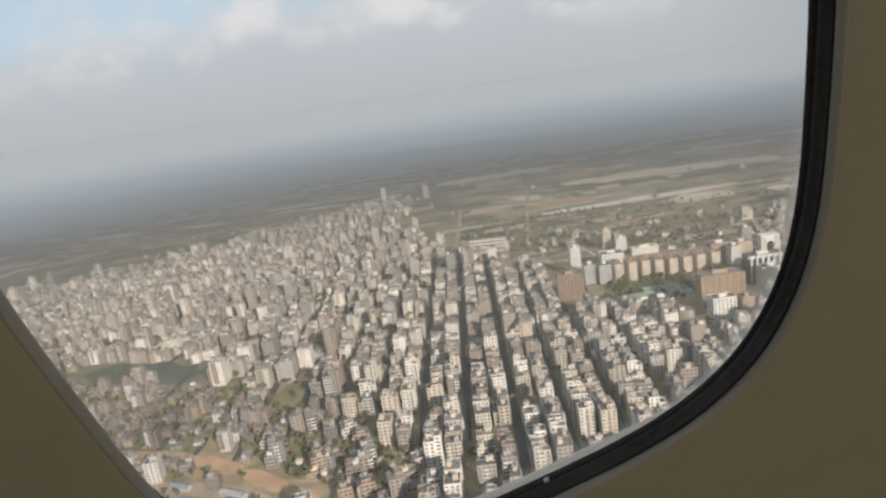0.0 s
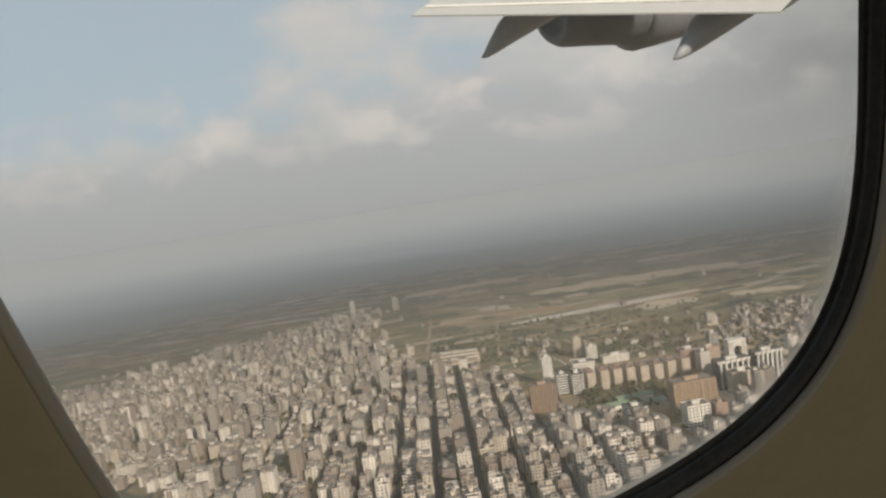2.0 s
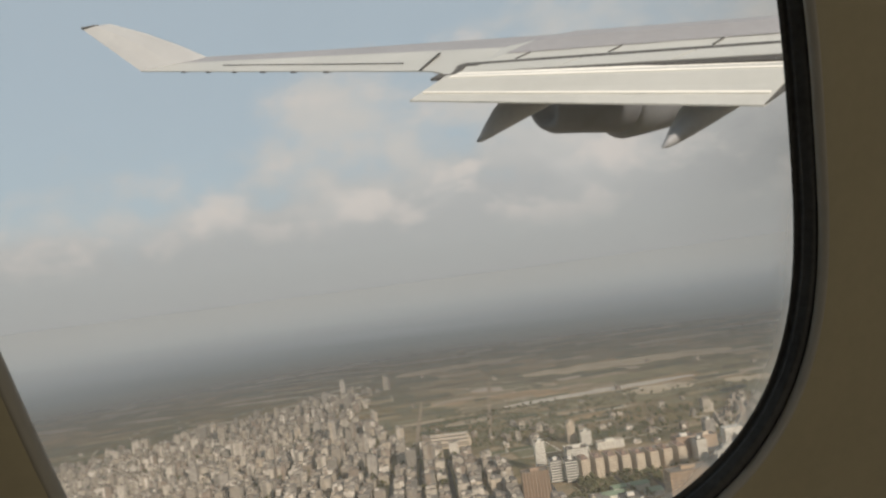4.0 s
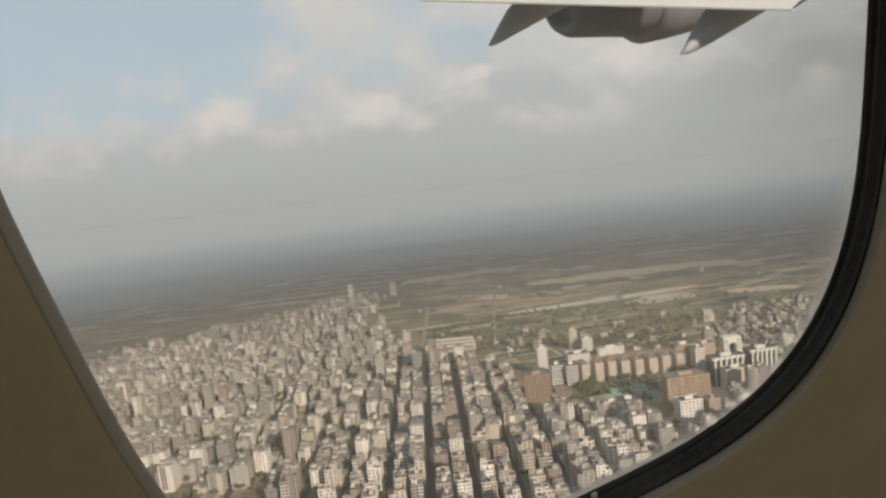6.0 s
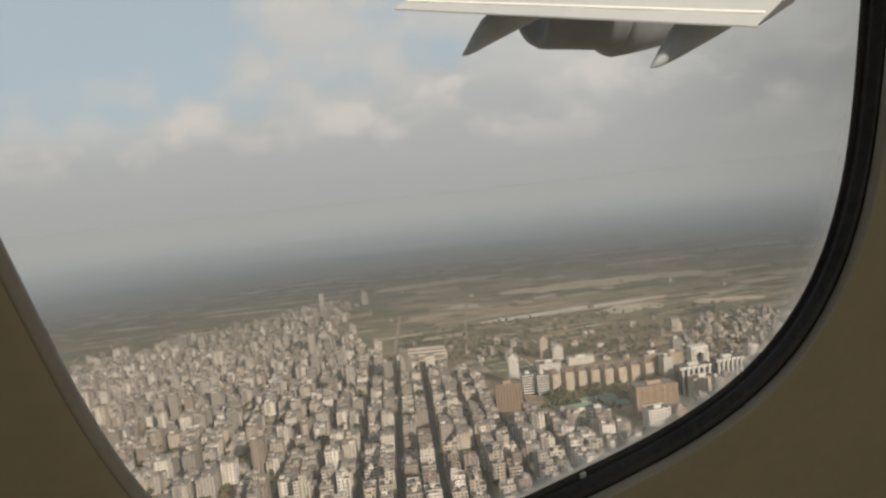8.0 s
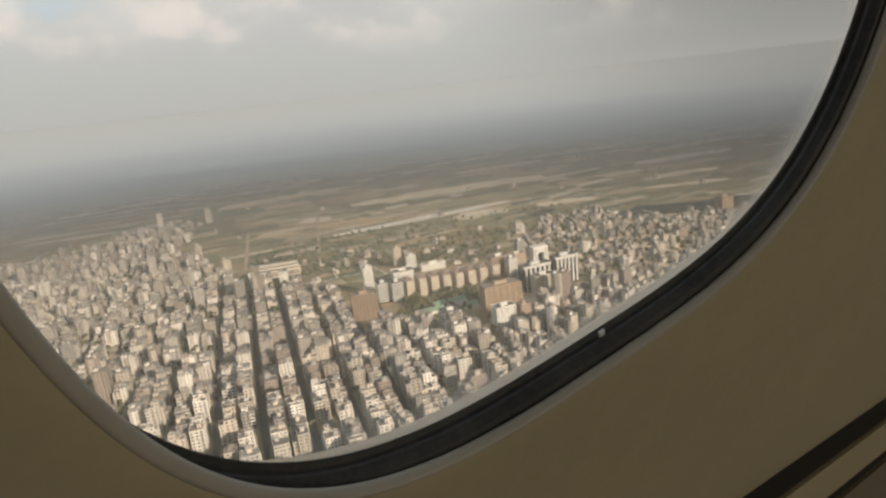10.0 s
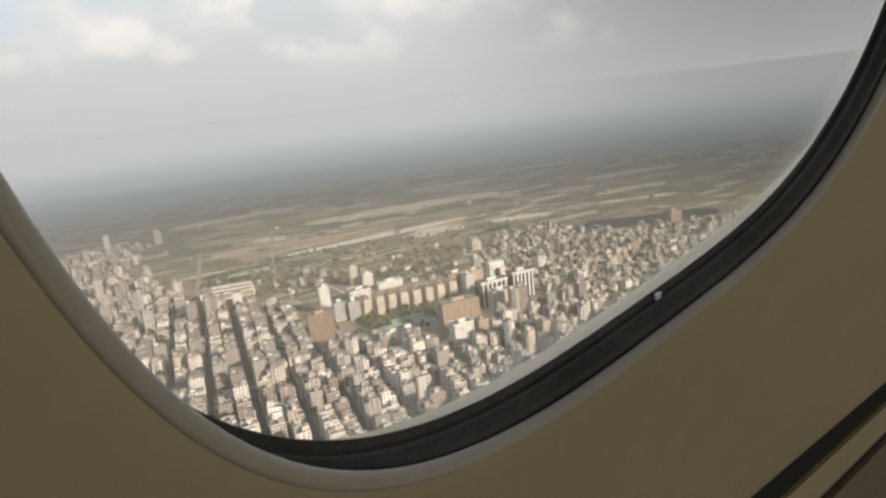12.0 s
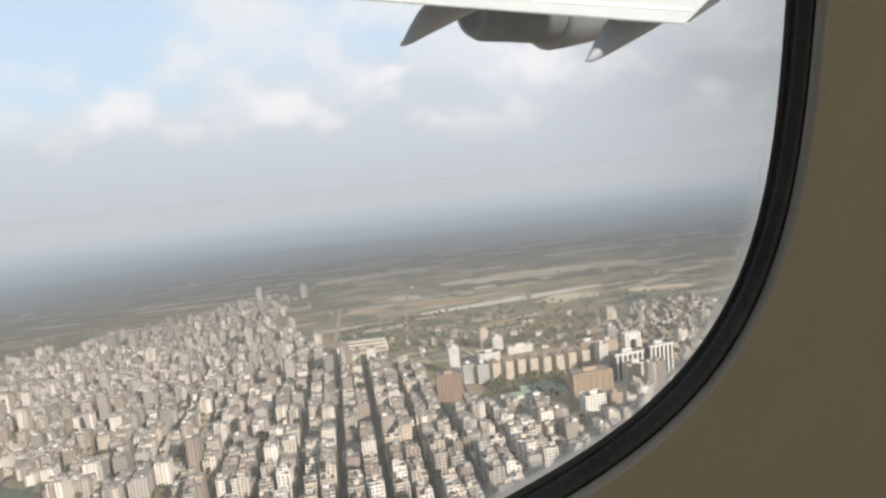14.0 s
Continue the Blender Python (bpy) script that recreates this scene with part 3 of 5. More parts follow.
# grey leading edge lying over the front of the skin
for o_list in ((0.1, 3.5, 6.0, 8.5, 11.0, 12.6, 14.15),):
    rings = []
    for o in o_list:
        start = 0.16
        over = Vector((0, 0.025, 0))
        pts = [skin_top(o, start) + over * 0.4, skin_top(o, start + 0.02) + over, skin_top(o, 0.45) + over, skin_top(o, 0.8) + over, skin_top(o, 0.93) + over]
        tip_ = skin_top(o, 1.0)
        rings.append(pts + [tip_ + Vector((0.08, 0.05, 0)), tip_ + Vector((0.06, -0.08, 0)), tip_ + Vector((-0.4, -0.12, 0))])
    v, f = loft(rings, True, True)
    part("leading_edge_slat", mesh_of("leading_edge_slat", v, f, [GREY]), wing, "grey leading edge slat")


def plank(name, a, b, o0, o1, thick, mat, label="", lift=0.012, inset=0.0, parent=None):
    """A panel between two station lines."""
    rings = []
    for o in (o0, o1):
        p, q = Vector(a(o)), Vector(b(o))
        p, q = p.lerp(q, inset), q.lerp(p, inset)
        up = Vector((0, 1, 0))
        rings.append([p + up * lift, q + up * lift, q + up * (lift - thick), p + up * (lift - thick)])
    v, f = loft(rings, True, True)
    return part(name, mesh_of(name, v, f, [mat]), parent or wing, label)


plank("spoiler_slot", S1, lambda o: Vector(S1(o)) + Vector((-0.30, -0.02, 0)), 4.0, 14.6, 0.03, SLOT, "dark slot ahead of the spoilers", 0.02)
plank("flap_slot", S2, lambda o: Vector(S2(o)) + Vector((-0.22, -0.06, 0)), 4.0, 14.45, 0.06, SLOT, "dark slot ahead of the flap", 0.03)
for k in range(4):
    plank("spoiler", lambda o: Vector(S1(o)) + Vector((-0.34, -0.03, 0)), lambda o: Vector(S2(o)) + Vector((0.06, 0.0, 0)), 6.1 + 2.0 * k, 8.05 + 2.0 * k, 0.05, WHITE, "", 0.04)
for k in range(5):
    o = 6.4 + 1.8 * k
    plank("panel_joint", lambda q: skin_top(q, 0.03), lambda q: skin_top(q, 0.15), o, o + 0.04, 0.03, SLOT, "thin dark panel joint", 0.02)

rings = []
for o in (7.95, 10.0, 12.0, 13.98):
    top, end = Vector(FLAP_TOP(o)), Vector(FLAP_END(o))
    back = (end - top).normalized()
    rings.append([top + Vector((0.35, 0.06, 0)), top + Vector((0.0, 0.10, 0)), top.lerp(end, 0.5) + Vector((0, 0.05, 0)), end + Vector((0, 0.015, 0)), end - Vector((0, 0.02, 0)), top.lerp(end, 0.45) - Vector((0, 0.14, 0)), top + Vector((0.30, -0.12, 0))])
v, f = loft(rings, True, True)
flap = part("flap", mesh_of("flap", v, f, [WHITE]), wing, "white trailing edge flap, lowered")
plank("flap_seam", lambda o: Vector(FLAP_TOP(o)).lerp(Vector(FLAP_END(o)), 0.70) + Vector((0, 0.05, 0)), lambda o: Vector(FLAP_TOP(o)).lerp(Vector(FLAP_END(o)), 0.75) + Vector((0, 0.05, 0)), 8.0, 13.9, 0.03, SEAMWHITE, "bright seam line along the flap", 0.022, parent=flap)
plank("flap_edge_seal", lambda o: Vector(FLAP_TOP(o)) + Vector((0.2, 0.10, 0)), lambda o: Vector(FLAP_TOP(o)).lerp(Vector(FLAP_END(o)), 0.12) + Vector((0, 0.09, 0)), 8.0, 13.85, 0.03, SEAMWHITE, "bright strip along the flap nose", 0.02, parent=flap)
plank("flap_end_plate", lambda o: Vector(FLAP_TOP(o)) + Vector((0.3, 0.1, 0)), lambda o: Vector(FLAP_TOP(o)).lerp(Vector(FLAP_END(o)), 1.0 - 3.6 * (7.95 - o)), 7.79, 7.945, 0.03, SLOT, "dark inboard end of the flap", 0.03, parent=flap)
plank("aileron_joint", lambda o: (te(o) + 0.62, level(o) + 0.055, o), lambda o: (te(o) + 0.635, level(o) + 0.057, o), 16.4, 23.5, 0.03, SLOT, "thin dark aileron hinge line", 0.03, parent=outer)
plank("aileron_gap", lambda o: skin_top(16.1, 0.02) + Vector((0.05 * (16.1 - o), 0, o - 16.1)), lambda o: Vector((te(15.3), level(15.3), o - 0.9)), 16.15, 16.3, 0.03, SLOT, "dark gap at the aileron end", 0.03, parent=outer)
for k in range(6):
    o = 18.3 + 1.25 * k
    plank("hinge_fitting", lambda q: (te(q) - 0.03, level(q) - 0.01, q), lambda q: (te(q) + 0.12, level(q) - 0.01, q), o, o + 0.16, 0.045, SLOT, "small dark hinge fitting", 0.0, parent=outer)

# canted wingtip
tip = []
for s, w in ((0.0, 1.0), (0.35, 0.86), (0.7, 0.66), (1.0, 0.40)):
    o, y = 27.0 + 1.3 * s, level(27.0) + 2.0 * s
    back, front = te(27.0) - 1.35 * s, te(27.0) - 1.35 * s + 2.5 * w
    tip.append([(back, y, o), ((back + front) / 2, y, o - 0.10), (front, y, o), ((back + front) / 2, y, o + 0.10)])
v, f = loft(tip, True, True)
winglet = part("winglet", mesh_of("winglet", v, f, [TIPGREY]), wing, "pale grey canted winglet")
bar = Shape()
bar.box(te(27.0) - 1.36, level(27.0) + 1.985, 28.2, te(27.0) - 0.75, level(27.0) + 2.03, 28.34, 0, None, True)
part("tip_fitting", bar.data("tip_fitting", [SLOT]), winglet, "small dark fitting at the tip")


def hanging(name, o, stations, mat, label, tall=1.0, smooth=True):
    """A pod along the flight line: forward place, height of its underside, half width."""
    rings = []
    for u, low, r in stations:
        rings.append([(u, low + tall * r * (1 + math.sin(t)), o + r * math.cos(t)) for t in [2 * math.pi * k / 24 for k in range(24)]])
    v, f = loft(rings, True, True)
    return part(name, mesh_of(name, v, f, [mat], None, smooth), wing, label)


hanging("flap_track_fairing", 13.4, [(8.22, -2.02, 0.015), (8.36, -2.045, 0.07), (8.6, -2.02, 0.15), (8.95, -1.95, 0.24), (9.6, -1.84, 0.34), (10.5, -1.69, 0.38), (11.8, -1.40, 0.34), (12.8, -1.0, 0.2)], POD, "grey pointed flap track fairing", 1.25)
hanging("flap_track_fairing", 9.6, [(10.33, -2.75, 0.015), (10.5, -2.79, 0.08), (10.75, -2.78, 0.16), (11.15, -2.73, 0.26), (11.9, -2.62, 0.36), (12.95, -2.46, 0.40), (14.4, -2.15, 0.36), (15.6, -1.7, 0.2)], POD, "grey pointed flap track fairing", 1.25)
hanging("engine_nacelle", 15.5, [(12.35, -2.35, 0.35), (12.08, -2.45, 0.60), (12.06, -2.66, 0.76), (12.3, -2.82, 0.88), (13.4, -3.08, 1.05), (14.75, -3.42, 1.18), (14.9, -3.46, 1.20)], NACELLE, "dark grey engine exhaust barrel under the wing")
hanging("engine_fan_cowl", 15.5, [(14.8, -3.40, 1.1), (14.95, -3.68, 1.34), (15.6, -3.74, 1.40), (16.6, -3.80, 1.46), (18.2, -3.80, 1.46), (19.0, -3.6, 1.3)], COWL, "grey engine fan cowl under the wing")
hanging("engine_pylon", 15.5, [(12.4, -1.6, 0.12), (13.2, -2.0, 0.3), (16.0, -2.2, 0.35), (18.6, -2.0, 0.2)], COWL, "grey engine pylon", 2.2)


# ---------- ground, haze sheet, fields, water ----
steps = [(-1.0 + 2.0 * k / 24) for k in range(25)]
verts = [(math.copysign(abs(a) ** 1.6, a) * 40000, math.copysign(abs(b) ** 1.6, b) * 40000, 0.0) for b in steps for a in steps]
faces = [(j * 25 + i, j * 25 + i + 1, (j + 1) * 25 + i + 1, (j + 1) * 25 + i) for j in range(24) for i in range(24)]
tagged(new("ground", mesh_of("ground", verts, faces, [GROUND])), "hazy plain of dry fields, scrub and bare earth", "ground", kind="structure")
# added shell that carries the painted haze; no real surface lies there
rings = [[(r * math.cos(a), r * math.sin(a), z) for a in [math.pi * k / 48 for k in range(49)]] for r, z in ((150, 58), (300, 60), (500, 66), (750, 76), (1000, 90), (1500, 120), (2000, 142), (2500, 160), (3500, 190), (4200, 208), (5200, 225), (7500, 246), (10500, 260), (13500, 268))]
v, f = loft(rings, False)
mist = tagged(new("backdrop_mist", mesh_of("backdrop_mist", v, f, [HAZE_SHEET])), "sheet with grey haze painted on, over the far plain", "mist", kind="structure")
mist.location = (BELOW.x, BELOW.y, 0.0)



def band(name, a, b, wide, z, mat, label, category, waver=0.12, count=14, seed=1):
    """A strip of land between two places, with uneven edges."""
    rng = random.Random(seed)
    a, b = Vector((*a, 0)), Vector((*b, 0))
    run = (b - a).normalized()
    side = Vector((-run.y, run.x, 0))
    left, right = [], []
    for k in range(count + 1):
        c = a.lerp(b, k / count)
        fade = min(1.0, 0.35 + 4.0 * min(k, count - k) / count)
        left.append(c + side * wide * 0.5 * fade * (1 + rng.uniform(-waver, waver)))
        right.append(c - side * wide * 0.5 * fade * (1 + rng.uniform(-waver, waver)))
    verts = [(p.x, p.y, z) for p in left + right]
    n = count + 1
    faces = [(k, n + k, n + k + 1, k + 1) for k in range(count)]
    return tagged(new(name, mesh_of(name, verts, faces, [mat])), label, category, kind="structure")


band("bare_strip", (-285, 1178), (95, 1290), 34, 0.5, STRIP, "long pale bare earth strip across the fields", "field", 0.15, 16, 2)
band("sand_field", (-250, 1490), (250, 1560), 85, 0.4, SAND, "broad sandy fill among the fields", "field", 0.35, 16, 3)
band("sand_field", (-60, 1180), (70, 1215), 60, 0.45, SAND, "pale sandy plot beside the bare strip", "field", 0.3, 8, 4)
band("sand_field", (130, 1210), (260, 1200), 40, 0.45, SAND, "brown sandy bank above the houses", "field", 0.4, 8, 5)
band("green_field", (-170, 1130), (30, 1160), 70, 0.35, GRASS, "dull green grass plot beside the strip", "field", 0.2, 8, 6)
band("green_field", (-120, 1330), (220, 1400), 80, 0.35, GRASS, "dull green grass plot beyond the strip", "field", 0.25, 10, 7)
band("bare_ground", (20, 800), (430, 905), 250, 0.15, DUST, "dusty pale earth among the low houses", "ground", 0.15, 12, 51)
band("bare_ground", (-60, 560), (120, 640), 190, 0.12, DUST, "dusty pale earth between the office slabs", "ground", 0.15, 10, 52)
band("lake", (215, 1030), (520, 1015), 85, 0.4, WATER, "dark still lake behind the low houses", "water", 0.35, 12, 8)
band("lake", (95, 1120), (150, 1150), 28, 0.4, WATER, "small dark pond beside the houses", "water", 0.3, 8, 9)
for k, (a, b, w) in enumerate([((-600, 1700), (-260, 1810), 70), ((-1100, 1900), (-760, 2080), 60), ((-330, 2350), (180, 2500), 70), ((300, 1900), (620, 1960), 60), ((50, 1800), (330, 1840), 40),
                               ((500, 1560), (800, 1600), 55), ((420, 1330), (620, 1360), 40), ((640, 1750), (980, 1830), 50), ((380, 1230), (560, 1215), 30), ((250, 2250), (620, 2300), 50), ((-40, 2050), (260, 2100), 36)]):
    band("pale_field", a, b, w, 0.35 + 0.01 * k, STRIP if k % 2 else SAND, "pale dry field in the hazy distance", "field", 0.4, 14, 20 + k)
streaks = random.Random(31)
for k in range(34):
    far = streaks.uniform(1500, 3700)
    east = streaks.uniform(-0.85, 0.75) * far
    long_way = streaks.uniform(90, 420) * (0.5 + far / 3000)
    wide = streaks.uniform(10, 34) * (far / 2200) ** 1.5
    pale = k % 3 != 2
    band("pale_field" if pale else "green_field", (east, far), (east + long_way, far + long_way * streaks.uniform(0.05, 0.3)), wide * (1 if pale else 2.6), 0.8 + 0.02 * k,
         (STRIP, SAND)[k % 2] if pale else SCRUB, "thin pale silt streak in the hazy distance" if pale else "dark scrub tract in the hazy distance", "field", 0.5, 14, 90 + k)
for a, b in (((-300, 940), (-318, 1240)), ((-420, 960), (-470, 1330)), ((-225, 930), (-240, 1060)), ((-318, 1240), (-330, 1480))):
    band("dirt_track", a, b, 7, 0.6, DIRT, "straight dirt track between the fields", "track", 0.1, 6, int(a[0] + 900))

# ---------- buildings ----------
TURN = 10.0  # degrees by which the streets lean to the west of north
ALONG = Vector((-math.sin(radians(TURN)), math.cos(radians(TURN)), 0))
ACROSS = Vector((math.cos(radians(TURN)), math.sin(radians(TURN)), 0))
CORNER = Vector((-207.0, 456.0, 0))



def inside(x, y, ring):
    hit = False
    for (ax, ay), (bx, by) in zip(ring, ring[1:] + ring[:1]):
        if (ay > y) != (by > y) and x < ax + (bx - ax) * (y - ay) / (by - ay):
            hit = not hit
    return hit


GRID = [(-20, 200), (-95, 520), (-150, 640), (-250, 640), (-275, 800), (-345, 900), (-420, 935), (-620, 900), (-700, 200)]
WEST = [(-420, 935), (-470, 1010), (-500, 1080), (-600, 1190), (-590, 1330), (-640, 1400), (-600, 1500), (-700, 1440), (-1020, 1080), (-1250, 900), (-1250, 200), (-700, 200), (-620, 900)]
MIDDLE = [(-20, 200), (-95, 520), (-105, 600), (-20, 600), (-20, 670), (60, 660), (150, 560), (190, 200)]
EAST = [(60, 660), (60, 760), (10, 830), (30, 930), (110, 1080), (225, 1120), (240, 985), (420, 965), (620, 900), (620, 200), (190, 200), (150, 560)]
OLD = [(-960, 560), (-654, 490), (-460, 440), (-345, 350), (-345, 230), (-1000, 230), (-1000, 480)]  # low brown houses nearest to the flight line
SPARSE = [(-420, 1000), (-300, 880), (-200, 900), (-20, 840), (20, 930), (80, 1060), (-40, 1050), (-260, 1000), (-420, 1100)]


def windows_row(shape, w, d, z, bays_w, bays_d, recess=0.22, sill=0.95, head=2.35, share=0.5):
    """Dark panes set back into the four walls of one storey."""
    for side in range(4):
        length, count = (w, bays_w) if side % 2 == 0 else (d, bays_d)
        deep = (d if side % 2 == 0 else w) / 2
        for k in range(count):
            c = -length / 2 + length * (k + 0.5) / count
            h = length / count * share / 2
            a0, a1, r = c - h, c + h, deep - recess
            pts = {0: ((a0, -r), (a1, -r)), 1: ((r, a0), (r, a1)), 2: ((a1, r), (a0, r)), 3: ((-r, a1), (-r, a0))}[side]
            (x0, y0), (x1, y1) = pts
            shape.quad((x0, y0, z + sill), (x1, y1, z + sill), (x1, y1, z + head), (x0, y0, z + head), 0)


def wall_faces(shape, w, d, floors, storey, bays_w, bays_d, recess=0.22, sill=0.95, head=2.35, share=0.5, mat=0):
    """Four walls with real openings, storey by storey, and the reveals of the openings."""
    for side in range(4):
        length, count = (w, bays_w) if side % 2 == 0 else (d, bays_d)
        deep = (d if side % 2 == 0 else w) / 2

        def spot(a, out, z):
            return {0: (a, -out, z), 1: (out, a, z), 2: (-a, out, z), 3: (-out, -a, z)}[side]

        def strip(a0, a1, z0, z1):
            shape.quad(spot(a0, deep, z0), spot(a1, deep, z0), spot(a1, deep, z1), spot(a0, deep, z1), mat)

        for n in range(floors):
            z = n * storey
            strip(-length / 2, length / 2, z, z + sill)
            strip(-length / 2, length / 2, z + head, z + storey)
            edge = -length / 2
            for k in range(count):
                c, h = -length / 2 + length * (k + 0.5) / count, length / count * share / 2
                strip(edge, c - h, z + sill, z + head)
                edge = c + h
                inn = deep - recess
                shape.quad(spot(c - h, deep, z + head), spot(c + h, deep, z + head), spot(c + h, inn, z + head), spot(c - h, inn, z + head), mat)
                shape.quad(spot(c - h, inn, z + sill), spot(c + h, inn, z + sill), spot(c + h, deep, z + sill), spot(c - h, deep, z + sill), mat)
                shape.quad(spot(c - h, deep, z + sill), spot(c - h, deep, z + head), spot(c - h, inn, z + head), spot(c - h, inn, z + sill), mat)
                shape.quad(spot(c + h, deep, z + sill), spot(c + h, inn, z + sill), spot(c + h, inn, z + head), spot(c + h, deep, z + head), mat)
            strip(edge, length / 2, z + sill, z + head)


def parapet(shape, w, d, z, high=1.0, mat=0, inner=0):
    t = 0.25
    shape.box(-w / 2, -d / 2, z, w / 2, -d / 2 + t, z + high, mat)
    shape.box(-w / 2, d / 2 - t, z, w / 2, d / 2, z + high, mat)
    shape.box(-w / 2, -d / 2 + t, z, -w / 2 + t, d / 2 - t, z + high, mat)
    shape.box(w / 2 - t, -d / 2 + t, z, w / 2, d / 2 - t, z + high, mat)


def town_house(w, d, floors, seed, label, walls=None, name="apartment_building", category="building", balconies=True):
    """One block of flats: a main body and a lower or higher wing, with openings, roof clutter, stair head, tank, balconies."""
    rng = random.Random(seed)
    storey = 3.05
    ob = thing(name, label, category)
    body, glass, roof = Shape(), Shape(), Shape()
    cut = rng.choice((0.0, 0.32, 0.42)) if floors > 2 else 0.0
    volumes = [(0.0, -d * cut / 2, w, d * (1 - cut), floors)]
    if cut:
        volumes.append((rng.choice((-1, 1)) * w * 0.10, d / 2 - d * cut / 2, w * 0.8, d * cut, max(1, floors - rng.choice((1, 2, -1)))))
    if floors > 3 and rng.random() < 0.5:
        volumes.append((rng.choice((-1, 1)) * w * 0.22, -d * cut / 2, w * 0.5, d * (1 - cut) * 0.55, floors + 1))
    share = rng.choice((0.42, 0.52, 0.62, 0.72))
    for cx, cy, vw, vd, vf in volumes:
        bays_w, bays_d = max(2, round(vw / 3.4)), max(1, round(vd / 3.8))
        marks = len(body.v), len(glass.v), len(roof.v)
        wall_faces(body, vw, vd, vf, storey, bays_w, bays_d, share=share)
        top = vf * storey
        parapet(body, vw, vd, top, rng.choice((0.7, 1.0, 1.3)))
        for n in range(vf):
            windows_row(glass, vw, vd, n * storey, bays_w, bays_d, share=share + 0.06)
        roof.quad((-vw / 2 + 0.2, -vd / 2 + 0.2, top + 0.05), (vw / 2 - 0.2, -vd / 2 + 0.2, top + 0.05), (vw / 2 - 0.2, vd / 2 - 0.2, top + 0.05), (-vw / 2 + 0.2, vd / 2 - 0.2, top + 0.05))
        for k in range(rng.randint(3, 7)):
            x, y = rng.uniform(-vw / 2 + 0.5, vw / 2 - 2.5), rng.uniform(-vd / 2 + 0.5, vd / 2 - 1.8)
            roof.box(x, y, top + 0.05, x + rng.uniform(0.5, 2.4), y + rng.uniform(0.5, 1.6), top + rng.uniform(0.3, 1.6), 0)
        for shape, mark in zip((body, glass, roof), marks):
            shape.v[mark:] = [(x + cx, y + cy, z) for x, y, z in shape.v[mark:]]
    top = floors * storey
    part("wall", body.data("house_wall", [walls or FACADE]), ob)
    part("roof", roof.data("roof", [ROOFTOP]), ob, "stained roof terrace with clutter")
    part("windows", glass.data("windows", [GLASS_DARK]), ob, "small dark glazed windows")["kind"] = "stuff"
    x, y = rng.uniform(-w / 4, w / 4), rng.uniform(-d / 4, 0.0)
    sx, sy = rng.uniform(1.5, 2.6), rng.uniform(1.4, 2.3)
    s = Shape()
    s.box(x - sx, y - sy, top, x + sx, y + sy, top + 2.9, 0)
    s.box(x - sx - 0.3, y - sy - 0.3, top + 2.9, x + sx + 0.3, y + sy + 0.3, top + 3.1, 0, None, True)
    head_ = part("stair_head", s.data("stair_head", [(CONCRETE, FACADE, CREAM, FACADE)[seed % 4]]), ob, "rooftop stair head")
    s = Shape()
    s.box(x - 0.45, y - sy - 0.06, top + 0.1, x + 0.45, y - sy + 0.02, top + 2.1, 0, None, True)
    part("door", s.data("door", [UMBER]), head_, "dark roof door")
    s = Shape()
    s.tube(x + 0.5, y - 0.3, top + 3.1, top + rng.uniform(4.2, 5.0), 0.8, 10)
    part("water_tank", s.data("water_tank", [TANK if seed % 2 else CONCRETE]), ob, "round rooftop water tank")
    if balconies:
        front = -d * cut / 2 - d * (1 - cut) / 2
        for side in rng.sample((0, 1, 2), 2):
            s = Shape()
            cx = (-w * 0.3, w * 0.3, 0.0)[side]
            half = rng.uniform(1.2, 2.0)
            for n in range(1, floors):
                z = n * storey
                s.box(cx - half, front - 1.2, z - 0.12, cx + half, front - 0.02, z + 0.02, 0, None, True)
                s.box(cx - half, front - 1.2, z + 0.02, cx + half, front - 1.08, z + 0.95, 0)
                s.box(cx - half, front - 1.08, z + 0.02, cx - half + 0.1, front - 0.02, z + 0.95, 0)
                s.box(cx + half - 0.1, front - 1.08, z + 0.02, cx + half, front - 0.02, z + 0.95, 0)
            part("balcony_stack", s.data("balcony_stack", [(OFFWHITE, CREAM, FACADE, CONCRETE)[(seed + side) % 4]]), ob, "stack of projecting balconies")
    return ob


def discard(ob):
    for o in (*ob.children_recursive, ob):
        bpy.data.objects.remove(o)


KINDS = [(11.9, 13.1, 6, "six-storey rendered flats with balconies on a dense street"), (11.0, 13.5, 7, "seven-storey rendered flats with a stair head and tank"),
         (12.8, 12.6, 6, "broad six-storey flats with a cluttered roof terrace"), (10.6, 13.3, 8, "eight-storey narrow flats with balconies over the street"),
         (12.3, 13.5, 5, "five-storey rain-stained flats with a flat roof"), (11.5, 12.8, 7, "seven-storey flats with projecting balconies and dark windows"),
         (10.2, 11.7, 4, "four-storey older flats between taller neighbours"), (11.9, 11.7, 6, "six-storey flats with a lower rear wing"),
         (11.0, 13.1, 5, "five-storey flats with a stepped roof"), (12.8, 13.5, 7, "seven-storey flats with a rooftop room"),
         (9.8, 12.6, 6, "slim six-storey flats with stained walls"), (11.5, 13.1, 8, "eight-storey flats with a stepped top"),
         (11.9, 10.8, 3, "low three-storey house wedged between flats"), (13.6, 13.0, 9, "tall nine-storey flats above its neighbours"), (11.0, 11.7, 10, "slim ten-storey flats standing over the street")]
MODELS = [(town_house(w, d, n, 11 + 3 * k, label), w, d, n * 3.05) for k, (w, d, n, label) in enumerate(KINDS)]
